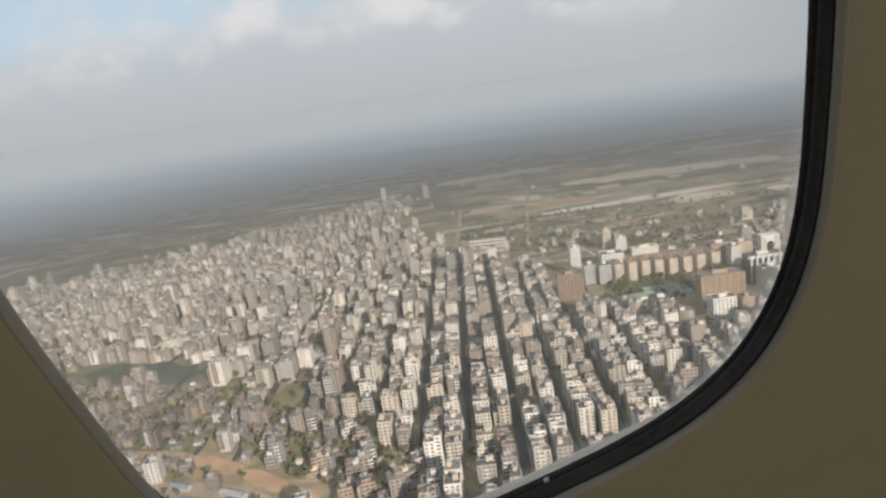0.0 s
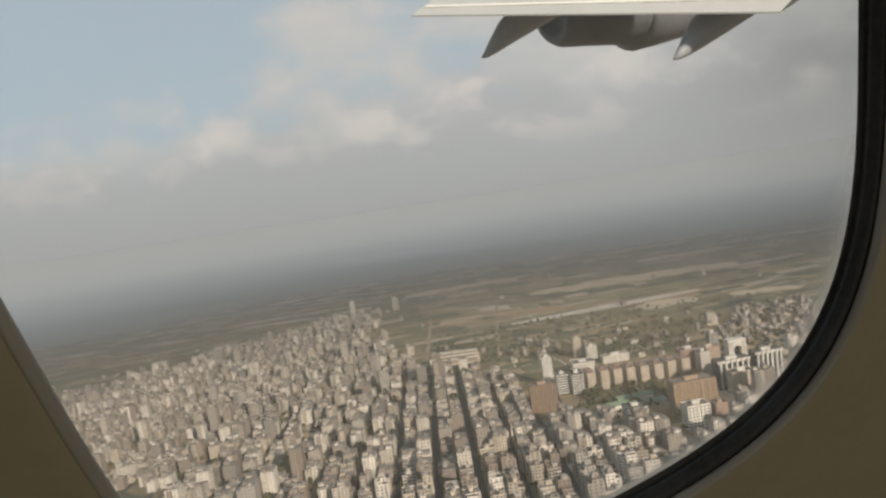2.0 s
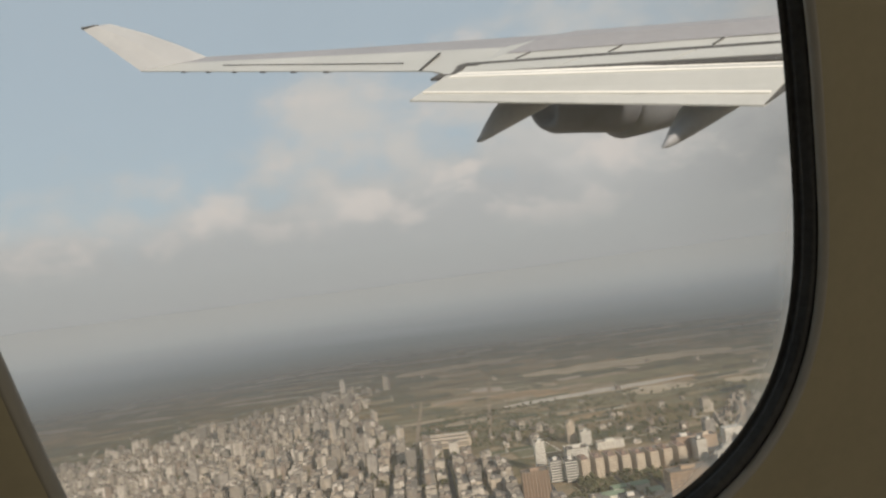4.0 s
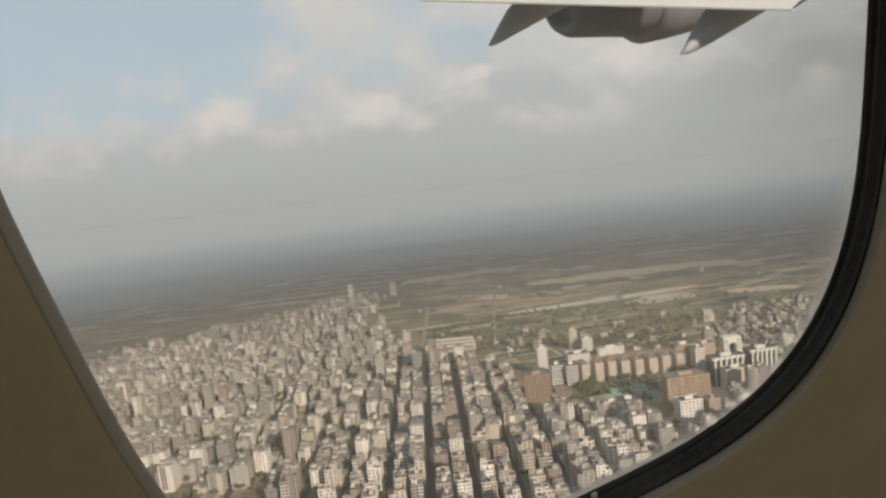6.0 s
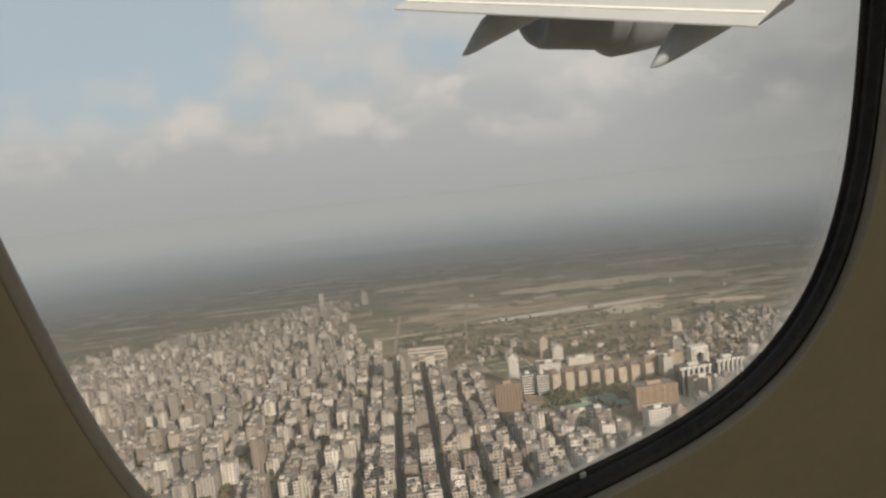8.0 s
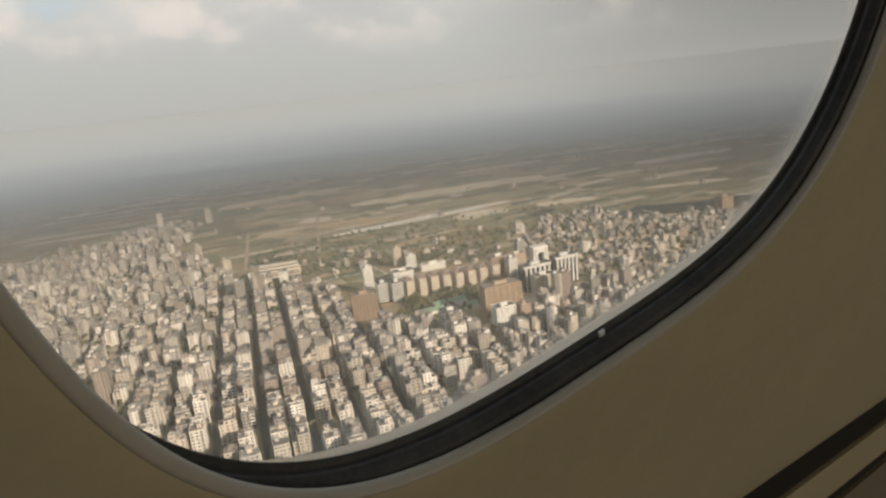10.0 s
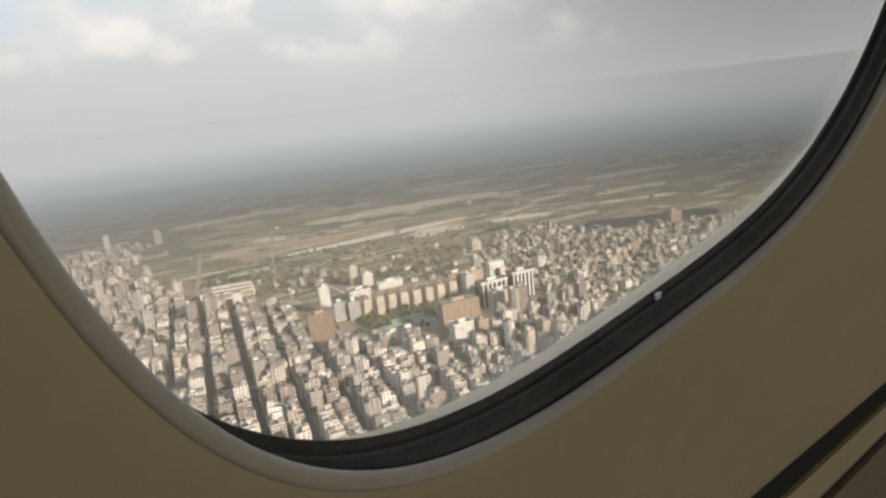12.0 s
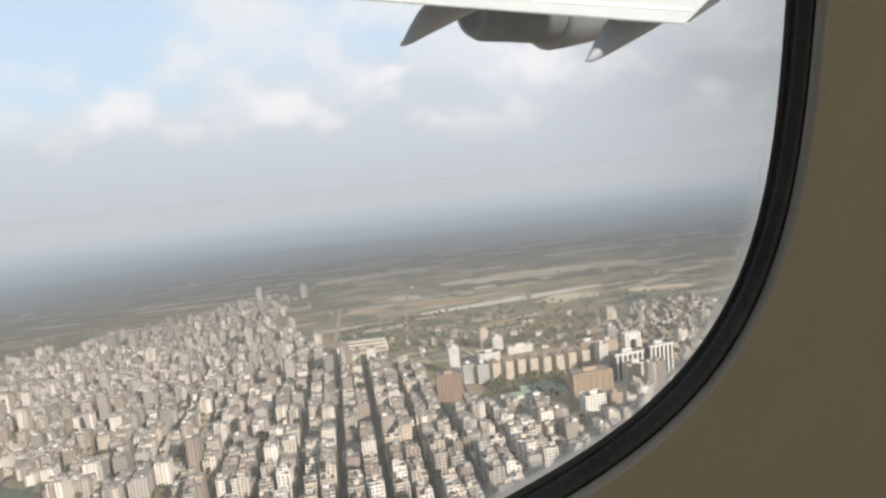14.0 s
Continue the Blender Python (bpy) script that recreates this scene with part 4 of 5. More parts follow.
LOW_MODELS = [(town_house(w, d, n, 141 + 5 * k, label, None, "low_house", "house", False), w, d, n * 3.05) for k, (w, d, n, label) in enumerate([
    (9.0, 10.0, 2, "two-storey flat-roofed house among low dense houses"),
    (10.0, 12.0, 3, "three-storey rendered house with a flat roof"),
    (11.0, 9.0, 2, "wide two-storey house with a stained roof"),
    (8.0, 9.0, 1, "single-storey flat-roofed house in a dusty lane"),
    (12.0, 8.0, 1, "long single-storey house with a flat roof"),
    (9.0, 9.5, 3, "three-storey house with a stepped roof"),
    (11.0, 11.0, 4, "four-storey rendered house with roof clutter"),
    (11.0, 11.0, 5, "five-storey house standing over low roofs")])]

OLD_MODELS = [(town_house(w, d, n, 307 + 7 * k, label, OLD_FACADE, "old_house", "house", n > 3), w, d, n * 3.05) for k, (w, d, n, label) in enumerate([
    (9.0, 11.0, 2, "two-storey brown house in an old crowded quarter"),
    (11.0, 9.0, 1, "single-storey brown house with a dark flat roof"),
    (10.0, 10.0, 3, "three-storey grey-brown house with a cluttered roof"),
    (13.0, 9.0, 1, "long low brown house beside the dirt road"),
    (11.0, 12.0, 4, "four-storey unpainted house over low brown roofs"),
    (11.0, 12.0, 6, "six-storey pale flats rising from low brown houses")])]

FOOT = []  # footprints taken by the named buildings: x, y, radius


def stand(ob, x, y, turn, size=18.0):
    ob.matrix_world = pose(x, y, 0.0, 0, 0, turn)
    FOOT.append((x, y, size))
    return ob


def slab_tower(name, label, w, d, h, walls, trim, style, bays=8):
    """Larger buildings of a look of their own: bands, fins, hatching or a plain grid."""
    ob = thing(name, label, "building")
    storey, floors = 3.2, max(3, round(h / 3.2))
    s = Shape()
    if style == "grid":
        wall_faces(s, w, d, floors, storey, bays, max(2, round(d / 4)), 0.3, share=0.55)
    else:
        s.box(-w / 2, -d / 2, 0, w / 2, d / 2, floors * storey, 0)
    top = floors * storey
    parapet(s, w, d, top, 1.1)
    part("wall", s.data("tower_wall", [walls]), ob)
    s = Shape()
    s.quad((-w / 2 + 0.2, -d / 2 + 0.2, top + 0.06), (w / 2 - 0.2, -d / 2 + 0.2, top + 0.06), (w / 2 - 0.2, d / 2 - 0.2, top + 0.06), (-w / 2 + 0.2, d / 2 - 0.2, top + 0.06))
    part("roof", s.data("tower_roof", [ROOFTOP]), ob, "flat grey roof")
    if style == "grid":
        s = Shape()
        for n in range(floors):
            windows_row(s, w, d, n * storey, bays, max(2, round(d / 4)), 0.3, share=0.6)
        part("windows", s.data("windows", [GLASS_DARK]), ob, "small dark glazed windows")["kind"] = "stuff"
    if style in ("bands", "hatch"):
        for n in range(1, floors + 1):
            s = Shape()
            z = n * storey
            s.box(-w / 2 - 0.5, -d / 2 - 0.5, z - (1.5 if style == "bands" else 1.15), w / 2 + 0.5, d / 2 + 0.5, z - 0.1, 0, None, True)
            part("floor_band", s.data("floor_band", [trim]), ob, "projecting floor band")
    if style in ("hatch", "ribs"):
        for k in range(bays + 1):
            s = Shape()
            x = -w / 2 + w * k / bays
            s.box(x - 0.45, -d / 2 - 0.8, 0, x + 0.45, -d / 2 + 0.02, top, 0, None, True)
            part("pier", s.data("pier", [trim]), ob, "thin vertical pier")
    if style == "fins":
        for k in range(bays):
            s = Shape()
            x = -w / 2 + w * (k + 0.5) / bays
            for z0, z1, out in ((0, top * 0.6, 1.0), (top * 0.6, top * 0.85, 1.25), (top * 0.85, top + 0.8, 1.9)):
                s.box(x - 1.0, -d / 2 - out, z0, x + 1.0, -d / 2 + 0.02, z1, 0, None, True)
            part("fin", s.data("fin", [trim]), ob, "tall white vertical fin")
        s = Shape()
        s.box(-w / 2, -d / 2 - 0.6, top - 2.2, w / 2, -d / 2 - 0.02, top + 0.9, 0, None, True)
        part("crown_beam", s.data("crown_beam", [trim]), ob, "white beam across the top")
    s = Shape()
    s.box(-w / 6, -2.4, top, w / 6, 2.4, top + 3.2, 0)
    part("plant_room", s.data("plant_room", [trim]), ob, "rooftop plant room")
    return ob


def twin(ob, x, y, turn, size=16.0):
    made = copy_thing(ob, pose(x, y, 0.0, 0, 0, turn))
    FOOT.append((x, y, size))
    return made


# named landmarks
stand(slab_tower("tower_block", "slim white tower block at the edge of the flats", 13, 13, 38, OFFWHITE, OFFWHITE, "grid", 4), -224, 782, 8)
stand(slab_tower("tower_block", "banded grey and white flats with dark windows", 14, 16, 27, GLASS_DARK, OFFWHITE, "bands"), -207, 742, 8, 12)
stand(slab_tower("tower_block", "banded grey and white flats with dark windows", 14, 18, 27, GLASS_DARK, OFFWHITE, "bands"), -189, 738, 8, 12)
ROW = [(-173, 748), (-156, 751), (-140, 753), (-124, 752), (-107, 753), (-90, 755), (-73, 761), (-55, 766)]
first = stand(slab_tower("apartment_block", "one of a row of alike white and red-brown apartment blocks", 10.5, 26, 22, CREAM, REDROOF, "grid", 3), *ROW[0], 12, 13)
first["group"] = "row of alike apartment blocks"
s = Shape()
s.box(-5.0, -10.5, 22.5, 5.0, 12.8, 23.6, 0, None, True)
part("roof_cover", s.data("roof_cover", [REDROOF]), first, "red-brown roof cover")
for x, y in ROW[1:]:
    twin(first, x, y, 12, 13)
stand(slab_tower("apartment_block", "brown apartment slab with pale roof rooms", 26, 18, 24, BROWN, OFFWHITE, "grid", 7), -42, 790, 12, 18)
stand(slab_tower("apartment_block", "pale blue-grey end block with banded floors", 12, 16, 25, CONCRETE, OFFWHITE, "bands"), -28, 772, 12, 10)
stand(slab_tower("office_building", "white stepped office complex with terraces", 30, 22, 17, OFFWHITE, OFFWHITE, "grid", 8), -176, 818, 10, 18)
stand(slab_tower("tower_block", "plain beige tower at the edge of the fields", 12, 12, 29, CREAM, CREAM, "grid", 4), -177, 900, 5, 10)
stand(slab_tower("tower_block", "small white block at the edge of the fields", 15, 12, 18, OFFWHITE, OFFWHITE, "grid", 5), -158, 882, 5, 10)
stand(slab_tower("school_building", "long low white building with open bays", 38, 10, 11, OFFWHITE, OFFWHITE, "grid", 9), -128, 856, 12, 18)
stand(slab_tower("tower_block", "brown ribbed slab of flats over the street", 30, 14, 31, UMBER, BROWN, "ribs", 8), -232, 688, 10, 19)
stand(slab_tower("office_building", "big tan hatched slab with projecting floor bands", 46, 18, 34, UMBER, TAN, "hatch", 6), -72, 640, 12, 28)
stand(slab_tower("office_building", "white finned slab with dark glazing between fins", 40, 15, 32, GLASS_DARK, OFFWHITE, "fins", 6), -12, 706, 14, 22)
stand(slab_tower("office_building", "white finned slab with dark glazing between fins", 34, 15, 34, GLASS_DARK, OFFWHITE, "fins", 6), 30, 716, 14, 20)
stand(slab_tower("office_building", "cream lower block in front of the finned slabs", 26, 14, 24, CREAM, OFFWHITE, "grid", 7), -10, 680, 14, 15)
stand(slab_tower("tower_block", "ribbed brown flats behind the finned slabs", 22, 16, 27, BROWN, CREAM, "ribs", 7), -16, 788, 14, 14)
stand(slab_tower("tower_block", "slim grey tower behind the arched building", 13, 12, 24, CONCRETE, OFFWHITE, "grid", 4), 6, 856, 10, 10)
stand(slab_tower("office_building", "grey and white banded block on a street corner", 22, 16, 22, GLASS_DARK, OFFWHITE, "bands"), -137, 612, 12, 15)
stand(slab_tower("tower_block", "bright white flats beside a red-brown block", 24, 15, 26, OFFWHITE, OFFWHITE, "grid", 6), -80, 592, 14, 16)
stand(slab_tower("tower_block", "red-brown flats beside a bright white block", 12, 13, 24, BROWN, BROWN, "grid", 4), -58, 590, 14, 9)
stand(slab_tower("tower_block", "square tan tower beside the lake", 24, 16, 22, UMBER, TAN, "hatch", 5), 402, 968, 14, 18)

arch = thing("arched_building", "white building with a tall arched opening", "building")
s = Shape()
for x0, x1 in ((-12.0, -5.0), (5.0, 12.0)):
    s.box(x0, -6, 0, x1, 6, 27, 0, None, True)
s.box(-5.0, -6, 19, 5.0, 6, 27, 0, None, True)
for sx in (-1, 1):
    for k in range(4):
        s.box(min(sx * (5 - k * 1.1), sx * 5.0), -6, 16.0 + 0.75 * k, max(sx * (5 - k * 1.1), sx * 5.0), 6, 19, 0, None, True)
part("wall", s.data("arch_wall", [OFFWHITE]), arch)
s = Shape()
s.box(-5.0, 1.0, 0, 5.0, 5.0, 18.9, 0)
part("glazing", s.data("glazing", [GLASS_DARK]), arch, "dark glazing set back in the arch")
for k in range(7):
    for x in (-10.6, -8.0, 6.2, 8.8):
        s = Shape()
        s.box(x, -6.06, 2.0 + 3.3 * k, x + 1.6, -5.99, 3.6 + 3.3 * k, 0)
        part("window", s.data("window", [GLASS_DARK]), arch)
stand(arch, 22, 806, 12, 16)

hall = thing("market_hall", "long low cream hall with a stepped banded roof", "building")
s = Shape()
s.box(-38, -13, 0, 38, 13, 9, 0)
s.box(-36, -8, 9, 36, 13, 13, 0)
s.box(-34, -2, 13, 34, 13, 16.5, 0)
part("wall", s.data("hall_wall", [CREAM]), hall)
for k, (y, z) in enumerate(((-13.1, 3.0), (-13.1, 6.2), (-8.1, 10.3), (-2.1, 14.0))):
    s = Shape()
    s.box(-36 + k, y - 0.06, z, 36 - k, y + 0.02, z + 1.5, 0)
    part("window_row", s.data("window_row", [GLASS_DARK]), hall, "dark ribbon of hall windows")
for y, z in ((-10.5, 9.1), (-5.0, 13.1), (6.0, 16.6)):
    s = Shape()
    s.box(-35, y - 1.0, z, 35, y + 1.0, z + 0.5, 0)
    part("roof_ridge", s.data("roof_ridge", [OFFWHITE]), hall, "pale roof ridge")
stand(hall, -368, 946, 4, 42)
for x, y, w, d, h in ((-150, 668, 26, 14, 6), (-118, 690, 22, 12, 7), (-105, 672, 18, 14, 5), (-140, 690, 16, 12, 5)):
    shed = thing("low_hall", "low hall with a dull green sheet roof among trees", "building", group="green-roofed halls")
    s = Shape()
    s.box(-w / 2, -d / 2, 0, w / 2, d / 2, h, 0)
    part("wall", s.data("low_hall_wall", [OFFWHITE]), shed)
    s = Shape()
    rise = h + 2.6
    for sy in (-1, 1):
        s.quad((-w / 2 - 0.6, sy * (d / 2 + 0.7), h), (w / 2 + 0.6, sy * (d / 2 + 0.7), h), (w / 2 + 0.6, 0, rise), (-w / 2 - 0.6, 0, rise))
        s.quad((-w / 2 - 0.6, sy * (d / 2 + 0.7), h - 0.2), (w / 2 + 0.6, sy * (d / 2 + 0.7), h - 0.2), (w / 2 + 0.6, sy * (d / 2 + 0.7), h), (-w / 2 - 0.6, sy * (d / 2 + 0.7), h))
    part("roof", s.data("low_hall_roof", [GREENROOF]), shed, "green sheet roof")
    stand(shed, x, y, 14, max(w, d) * 0.6)


# dirt road, grass and sheds at the near edge of the old quarter
ROAD = [(-760, 392), (-670, 372), (-548, 364), (-490, 342), (-441, 318), (-396, 292), (-350, 262)]
for k, (a, b) in enumerate(zip(ROAD, ROAD[1:])):
    band("dirt_track", a, b, 15, 0.3 + 0.02 * k, RUSTY, "broad orange dirt road at the edge of houses", "road", 0.12, 8, 200 + k)
    for t in (0.0, 0.33, 0.66):
        FOOT.append((a[0] + (b[0] - a[0]) * t, a[1] + (b[1] - a[1]) * t, 9.0))
band("bare_ground", (-720, 340), (-400, 262), 70, 0.1, DIRT, "trodden brown yard below the dirt road", "ground", 0.2, 10, 211)
band("green_field", (-800, 548), (-640, 528), 52, 0.2, SCRUB, "rough green field behind the old houses", "field", 0.25, 8, 212)
for t in range(7):
    FOOT.append((-800 + 160 * t / 6, 548 - 20 * t / 6, 24.0))
yard = random.Random(55)
for k in range(16):
    x, y = -690 + 17.5 * k + yard.uniform(-4, 4), 352 - 3.4 * k - 15 * (k % 3) + yard.uniform(-3, 3)
    w, d, h = yard.uniform(14, 26), yard.uniform(5, 8), yard.uniform(3.0, 4.2)
    shed = thing("long_shed", "long red-roofed shed in a trodden yard" if k == 4 else "long low shed with a grey sheet roof", "shed", group="sheds in the yard")
    s = Shape()
    s.box(-w / 2, -d / 2, 0, w / 2, d / 2, h, 0)
    part("wall", s.data("shed_wall", [BROWN if k % 3 else CONCRETE]), shed)
    s = Shape()
    for sy in (-1, 1):
        s.quad((-w / 2 - 0.4, sy * (d / 2 + 0.5), h), (w / 2 + 0.4, sy * (d / 2 + 0.5), h), (w / 2 + 0.4, 0, h + 1.3), (-w / 2 - 0.4, 0, h + 1.3))
        s.quad((-w / 2 - 0.4, sy * (d / 2 + 0.5), h - 0.15), (w / 2 + 0.4, sy * (d / 2 + 0.5), h - 0.15), (w / 2 + 0.4, sy * (d / 2 + 0.5), h), (-w / 2 - 0.4, sy * (d / 2 + 0.5), h))
    part("roof", s.data("shed_roof", [REDSHEET if k == 4 else (CONCRETE, GREYSHEET, GREYSHEET, REDROOF)[k % 4]]), shed, "pitched sheet roof")
    stand(shed, x, y, -12 + yard.uniform(-5, 5), max(w, d) * 0.5)


def free(x, y, r=8.0):
    return all((x - a) ** 2 + (y - b) ** 2 > (q * 0.9 + r) ** 2 for a, b, q in FOOT)


far_town = Shape()   # in the streets' own axes, so that its windows follow its walls


old_town = Shape()


def far_house(p, w, d, h, rng, far_town=far_town):
    x, y = (p - CORNER).dot(ACROSS), (p - CORNER).dot(ALONG)
    far_town.box(x - w / 2, y - d / 2, 0, x + w / 2, y + d / 2, h)
    if rng.random() < 0.5:
        k, q = rng.choice((-1, 1)) * w * 0.25, rng.choice((-1, 1)) * d * 0.2
        far_town.box(x + k - w * 0.22, y + q - d * 0.27, h, x + k + w * 0.22, y + q + d * 0.27, h + 3.05)
    if rng.random() < 0.4 and h > 7:
        k = rng.choice((-1, 1))
        far_town.box(x + k * w * 0.62 - w * 0.2, y - d * 0.4, 0, x + k * w * 0.62 + w * 0.2, y + d * 0.35, h - 3.05 * rng.choice((1, 2)))
    far_town.box(x - w / 2 + 1, y - d / 6, h, x - w / 2 + 1 + w * 0.35, y + d / 6, h + 2.9)
    if rng.random() < 0.6:
        far_town.box(x + w * 0.1, y - d * 0.4, h, x + w * 0.1 + 2.2, y - d * 0.4 + 2.0, h + 1.6)
    if rng.random() < 0.5:
        far_town.box(x - w * 0.2, y + d * 0.5, 3, x + w * 0.3, y + d * 0.5 + 1.1, h - 1.0)
    if rng.random() < 0.5:
        far_town.box(x - w * 0.35, y - d * 0.5 - 1.1, 3, x + w * 0.05, y - d * 0.5, h - 1.0)


placed = [0, 0, 0]


def settle(x, y, rng, low, turn, w=None, d=None, tall=1.0):
    """One house: a thing of its own near the flight line, part of the joined town farther off."""
    old = inside(x, y, OLD)
    models = OLD_MODELS if old else LOW_MODELS if low else MODELS
    if old:
        if placed[2] < 110 and x > -700:
            ob = copy_thing(rng.choice(OLD_MODELS)[0], pose(x, y, 0.0, 0, 0, 24 + rng.choice((0, 90, 180, 270)) + rng.uniform(-9, 9)))
            ob["group"] = "old brown houses"
            placed[2] += 1
        else:
            far_house(Vector((x, y, 0)), rng.uniform(7, 13), rng.uniform(6, 11), 3.05 * rng.choice((1, 1, 1, 2, 2, 3, 4, 6)), rng, old_town)
        return
    near = (-560 < x < 60 and y < 800) if not low else (x < 420 and y < 900)
    if near and placed[low] < (300 if not low else 190):
        if low and rng.random() < 0.8:
            models = LOW_MODELS[:5]
        model = rng.choice(models[:12] if (not low and rng.random() < 0.88) else models)
        ob = copy_thing(model[0], pose(x + rng.uniform(-0.8, 0.8), y + rng.uniform(-0.8, 0.8), 0.0, 0, 0, turn + rng.choice((0, 0, 90, 180, 270)) + rng.uniform(-2.5, 2.5)))
        ob["group"] = "low houses" if low else "flats along the streets"
        placed[low] += 1
    else:
        h = 3.05 * (rng.choice((1, 2, 2, 3, 3, 4, 5)) if low else max(2, round(rng.gauss(5.9, 2.0) * tall)))
        if low:
            w, d = rng.uniform(6, 11), rng.uniform(6, 11)
            h = 3.05 * rng.choice((1, 1, 2, 2, 2, 3, 3, 4))
        far_house(Vector((x, y, 0)), w or rng.uniform(8, 12.5), d or rng.uniform(8, 12.5), h, rng)


rng = random.Random(21)
TREES = []
cells = []
for k in range(-14, 5):
    for off in (12.2, 27.6):
        n = 0
        a = -290.0
        while a < 640:
            front = rng.uniform(12.0, 15.6)
            a += front
            n += 1
            if n % 8 == (k * 3) % 8:
                a += 9.0
                continue
            p = CORNER + ACROSS * (k * 39.0 + off) + ALONG * (a + 7)
            cells.append((p, front))
cells.sort(key=lambda c: (c[0] - BELOW).length)
for p, front in cells:
    if not inside(p.x, p.y, GRID) or inside(p.x, p.y, OLD) or not free(p.x, p.y):
        continue
    if rng.random() < (0.07 if p.x > -330 else 0.34):
        TREES.append((p.x, p.y, 5.5))
        continue
    settle(p.x, p.y, rng, False, TURN, 13.4, front - 0.8)

for ring, step, fill, low, tall in ((OLD, 13.0, 0.66, True, 1.0), (MIDDLE, 16.5, 0.85, False, 0.9), (WEST, 15.0, 0.70, False, 0.78), (EAST, 15.0, 0.66, True, 1.0), (SPARSE, 24.0, 0.26, True, 1.0)):
    xs, ys = [p[0] for p in ring], [p[1] for p in ring]
    spots = []
    y = min(ys)
    while y < max(ys):
        x = min(xs)
        while x < max(xs):
            px, py = x + rng.uniform(-0.28, 0.28) * step, y + rng.uniform(-0.28, 0.28) * step
            if inside(px, py, ring) and free(px, py) and (ring is OLD) == inside(px, py, OLD):
                spots.append((px, py))
            x += step
        y += step
    spots.sort(key=lambda q: (Vector((*q, 0)) - BELOW).length)
    for px, py in spots:
        if rng.random() > fill:
            TREES.append((px, py, rng.uniform(3, 6)))
            continue
        settle(px, py, rng, low, TURN + rng.choice((0, 3, -4)), None, None, tall * (1.0 if rng.random() < 0.85 else 1.7))
# towers standing out at the town's far edge
for x, y, h in ((-590, 1515, 34), (-655, 1430, 27), (-740, 1395, 24), (-700, 1310, 30), (-610, 1290, 21), (-820, 1270, 28), (-455, 1010, 22), (-520, 1075, 24), (-900, 1180, 28), (40, 1000, 20), (160, 900, 22), (95, 820, 20), (250, 830, 18), (180, 760, 20), (120, 730, 16)):
    far_house(Vector((x, y, 0)), 13, 13, h, rng)
for models in (MODELS, LOW_MODELS, OLD_MODELS):
    for model in models:
        discard(model[0])
town = tagged(new("far_town", far_town.data("far_town", [FAR_FACADE])), "dense town of pale flat-roofed houses fading into haze", "buildings", kind="stuff")
town.matrix_world = Matrix.Translation(CORNER) @ Matrix.Rotation(radians(TURN), 4, "Z")

tagged(new("old_quarter", old_town.data("old_quarter", [OLD_FAR_FACADE])), "crowded old quarter of low brown houses", "buildings", kind="stuff").matrix_world = town.matrix_world

# ---------- small plots, banks and scattered huts on the plain ----------
plots, banks = Shape(), Shape()
rng = random.Random(77)
LEAN = Vector((math.cos(0.29), math.sin(0.29), 0))
OVER = Vector((-LEAN.y, LEAN.x, 0))
w = 880.0
while w < 3300.0:
    deep = rng.uniform(16, 40) * (0.6 + w / 2200)
    u = -1500.0 + rng.uniform(0, 60)
    while u < 1500.0:
        long_ = rng.uniform(22, 95) * (0.6 + w / 2200)
        p = LEAN * (u + long_ / 2) + OVER * (w + deep / 2)
        taken = any(inside(p.x, p.y, r) for r in (GRID, WEST, MIDDLE, EAST)) or not free(p.x, p.y, 4.0)
        if not taken and rng.random() < 0.62:
            q = [LEAN * a + OVER * b for a, b in ((u + 2, w + 2), (u + long_ - rng.uniform(0, 6), w + rng.uniform(0, 4)), (u + long_ - rng.uniform(0, 6), w + deep - 2), (u + rng.uniform(0, 5), w + deep - rng.uniform(0, 6)))]
            z = 0.22 + rng.uniform(0, 0.05)
            plots.quad(*[(c.x, c.y, z) for c in q])
            if w < 1900 and rng.random() < 0.30:
                for a, b in ((q[0], q[1]), (q[1], q[2])):
                    side = (b - a).normalized().cross(Vector((0, 0, 1))) * 0.9
                    banks.quad(*[(c.x, c.y, 0.95) for c in (a - side, b - side, b + side, a + side)])
            if w < 1700 and rng.random() < 0.10:
                far_house(p, rng.uniform(6, 12), rng.uniform(6, 10), 3.05 * rng.choice((1, 1, 2, 3)), rng)
        u += long_
    w += deep
tagged(new("field_plots", plots.data("field_plots", [PLOTS])), "patchwork of small dry and green plots on the plain", "fields", kind="stuff")
tagged(new("field_banks", banks.data("field_banks", [STRIP])), "thin pale earth banks round the plots", "banks", kind="stuff")
far_data = town.data
town.data = far_town.data("far_town", [FAR_FACADE])
bpy.data.meshes.remove(far_data)

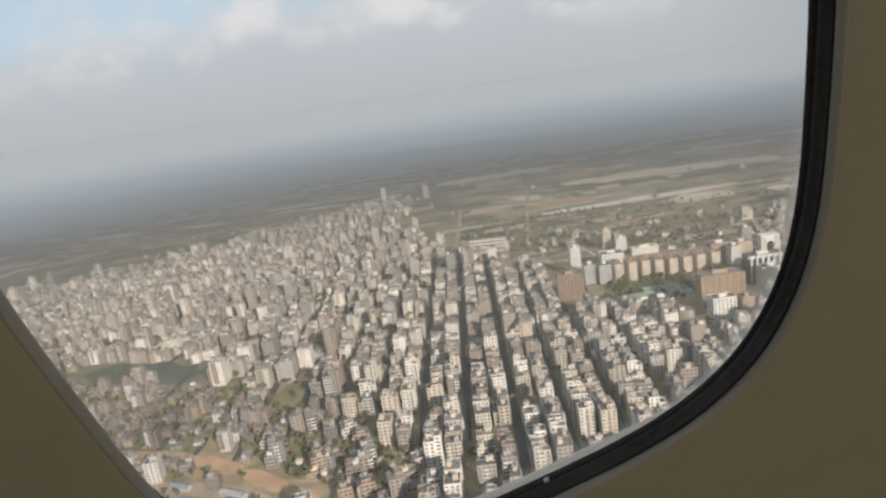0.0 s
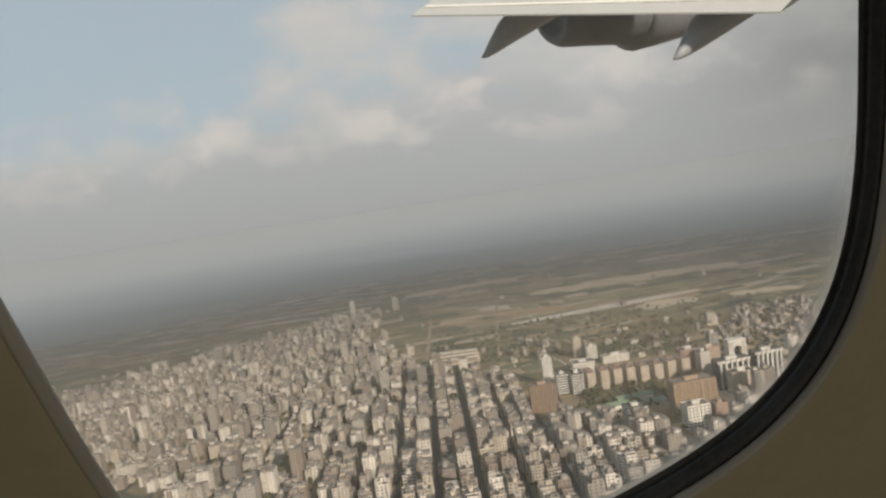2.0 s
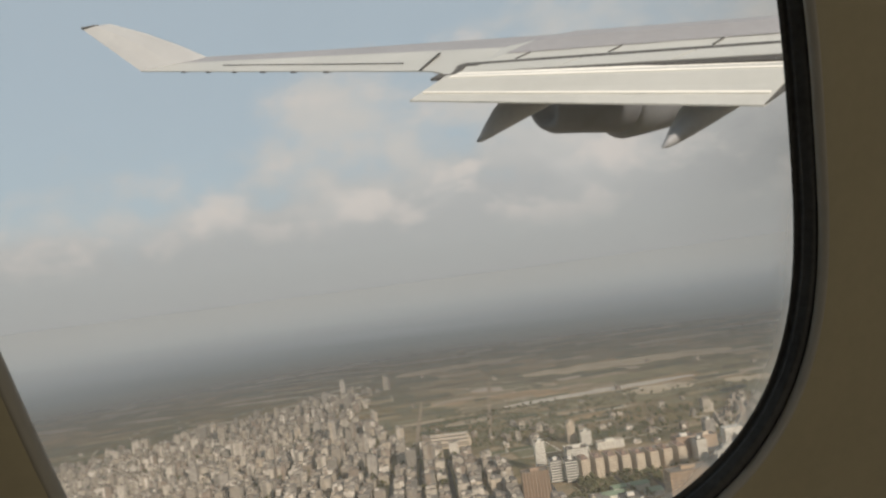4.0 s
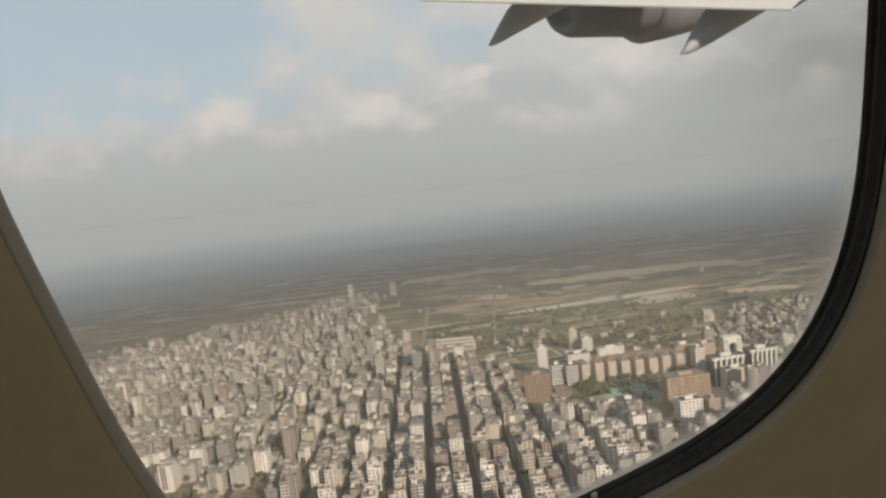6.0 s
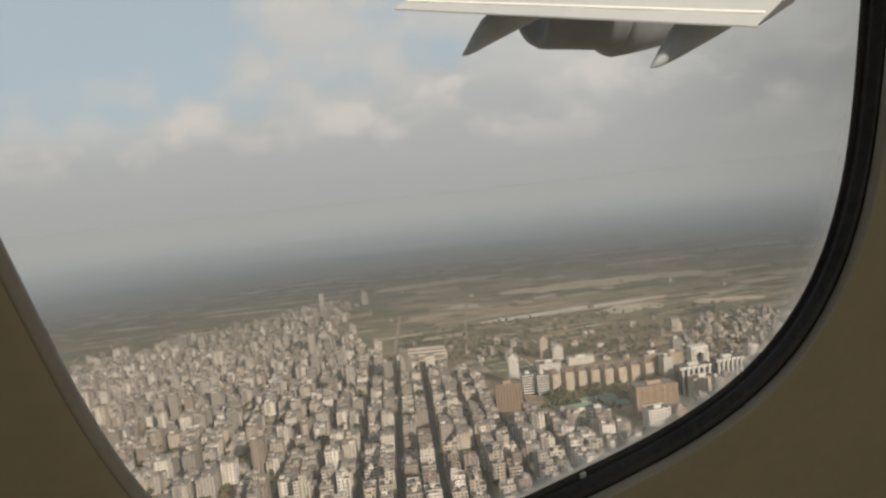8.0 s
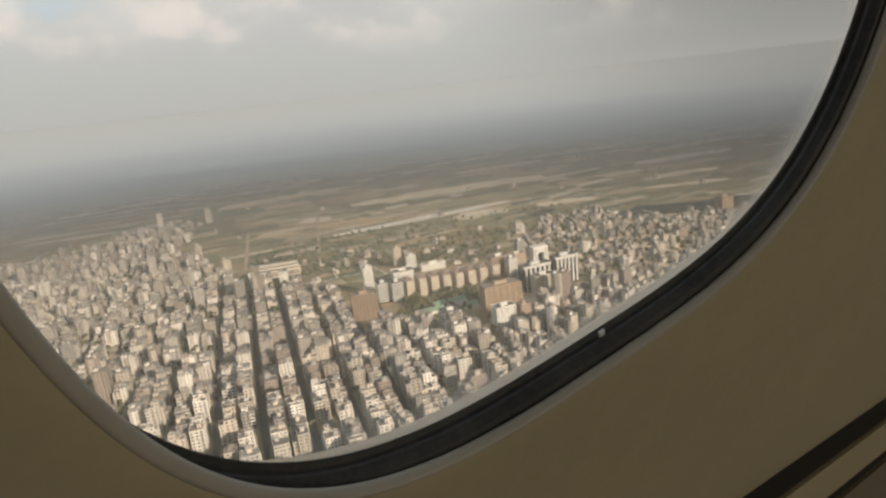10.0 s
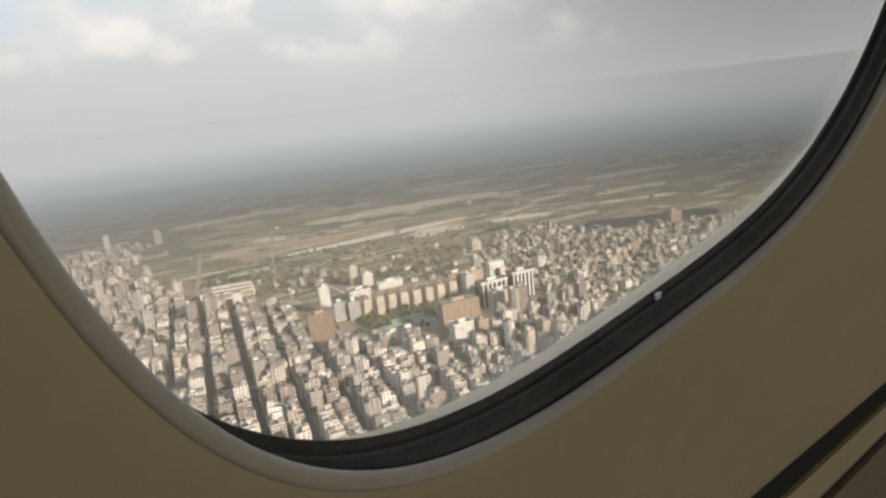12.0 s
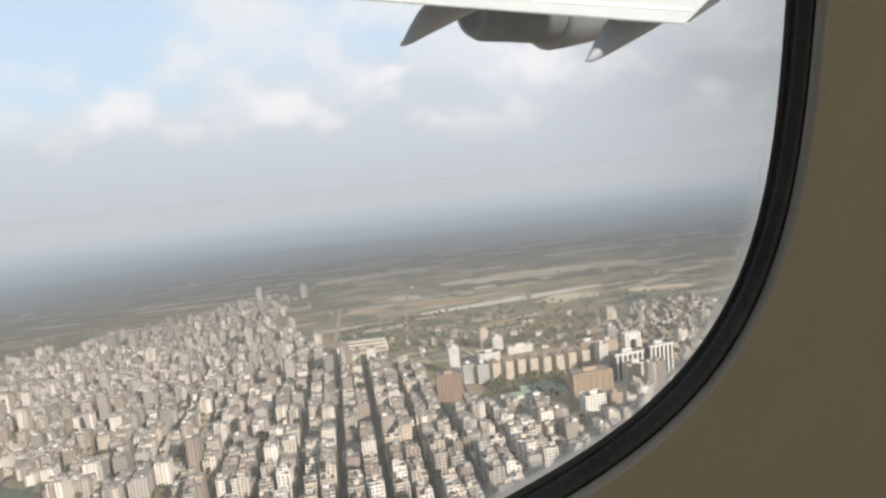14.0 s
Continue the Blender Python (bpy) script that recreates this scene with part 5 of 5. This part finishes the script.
# ---------- streets ----------
for k in range(-12, 5):
    a, b = CORNER + ACROSS * (39.0 * k) + ALONG * (-280 if k > -3 else -60), CORNER + ACROSS * (39.0 * k) + ALONG * (300 if k > -2 else 440)
    band("road", (a.x, a.y), (b.x, b.y), 12.0 if k == 0 else 7.5, 0.25, ASPHALT, "narrow dark asphalt street between flats", "street", 0.04, 6, 60 + k)

# ---------- trees ----------
leaf = Shape()


def clump(x, y, z, r, rng):
    """An uneven tuft of leaves."""
    i = len(leaf.v)
    pts = []
    for ax, ay, az in ((1, 0, 0), (-1, 0, 0), (0, 1, 0), (0, -1, 0), (0, 0, 1), (0, 0, -1)):
        q = r * rng.uniform(0.6, 1.25)
        pts.append((x + ax * q + rng.uniform(-0.3, 0.3) * r, y + ay * q + rng.uniform(-0.3, 0.3) * r, z + az * q * 0.8))
    leaf.v.extend(pts)
    for a in (0, 1):
        for b in (2, 3):
            for c in (4, 5):
                leaf.f.append((i + a, i + b, i + c))
                leaf.m.append(0)


rng = random.Random(5)
for ring, count in ((SPARSE, 330), (EAST, 220), (MIDDLE, 160), ([(-200, 655), (-110, 640), (-100, 700), (-40, 690), (-40, 745), (-180, 735)], 260), (GRID, 420), (OLD, 420), (WEST, 1500), ([(-420, 1000), (-260, 1010), (60, 1100), (200, 1180), (0, 1190), (-420, 1160)], 260)):
    xs, ys = [p[0] for p in ring], [p[1] for p in ring]
    made = 0
    while made < count:
        x, y = rng.uniform(min(xs), max(xs)), rng.uniform(min(ys), max(ys))
        made += 1
        if inside(x, y, ring) and free(x, y, 0.0):
            TREES.append((x, y, rng.uniform(2.5, 5.5)))
for x, y, r in TREES:
    leaf.tube(x, y, 0, r * 1.1, 0.25, 5)
    for k in range(5):
        clump(x + rng.uniform(-0.6, 0.6) * r, y + rng.uniform(-0.6, 0.6) * r, r * rng.uniform(0.9, 1.7), r * rng.uniform(0.35, 0.6), rng)
tagged(new("far_trees", leaf.data("far_trees", [LEAVES])), "dark green trees and scrub scattered among houses", "trees", kind="stuff")
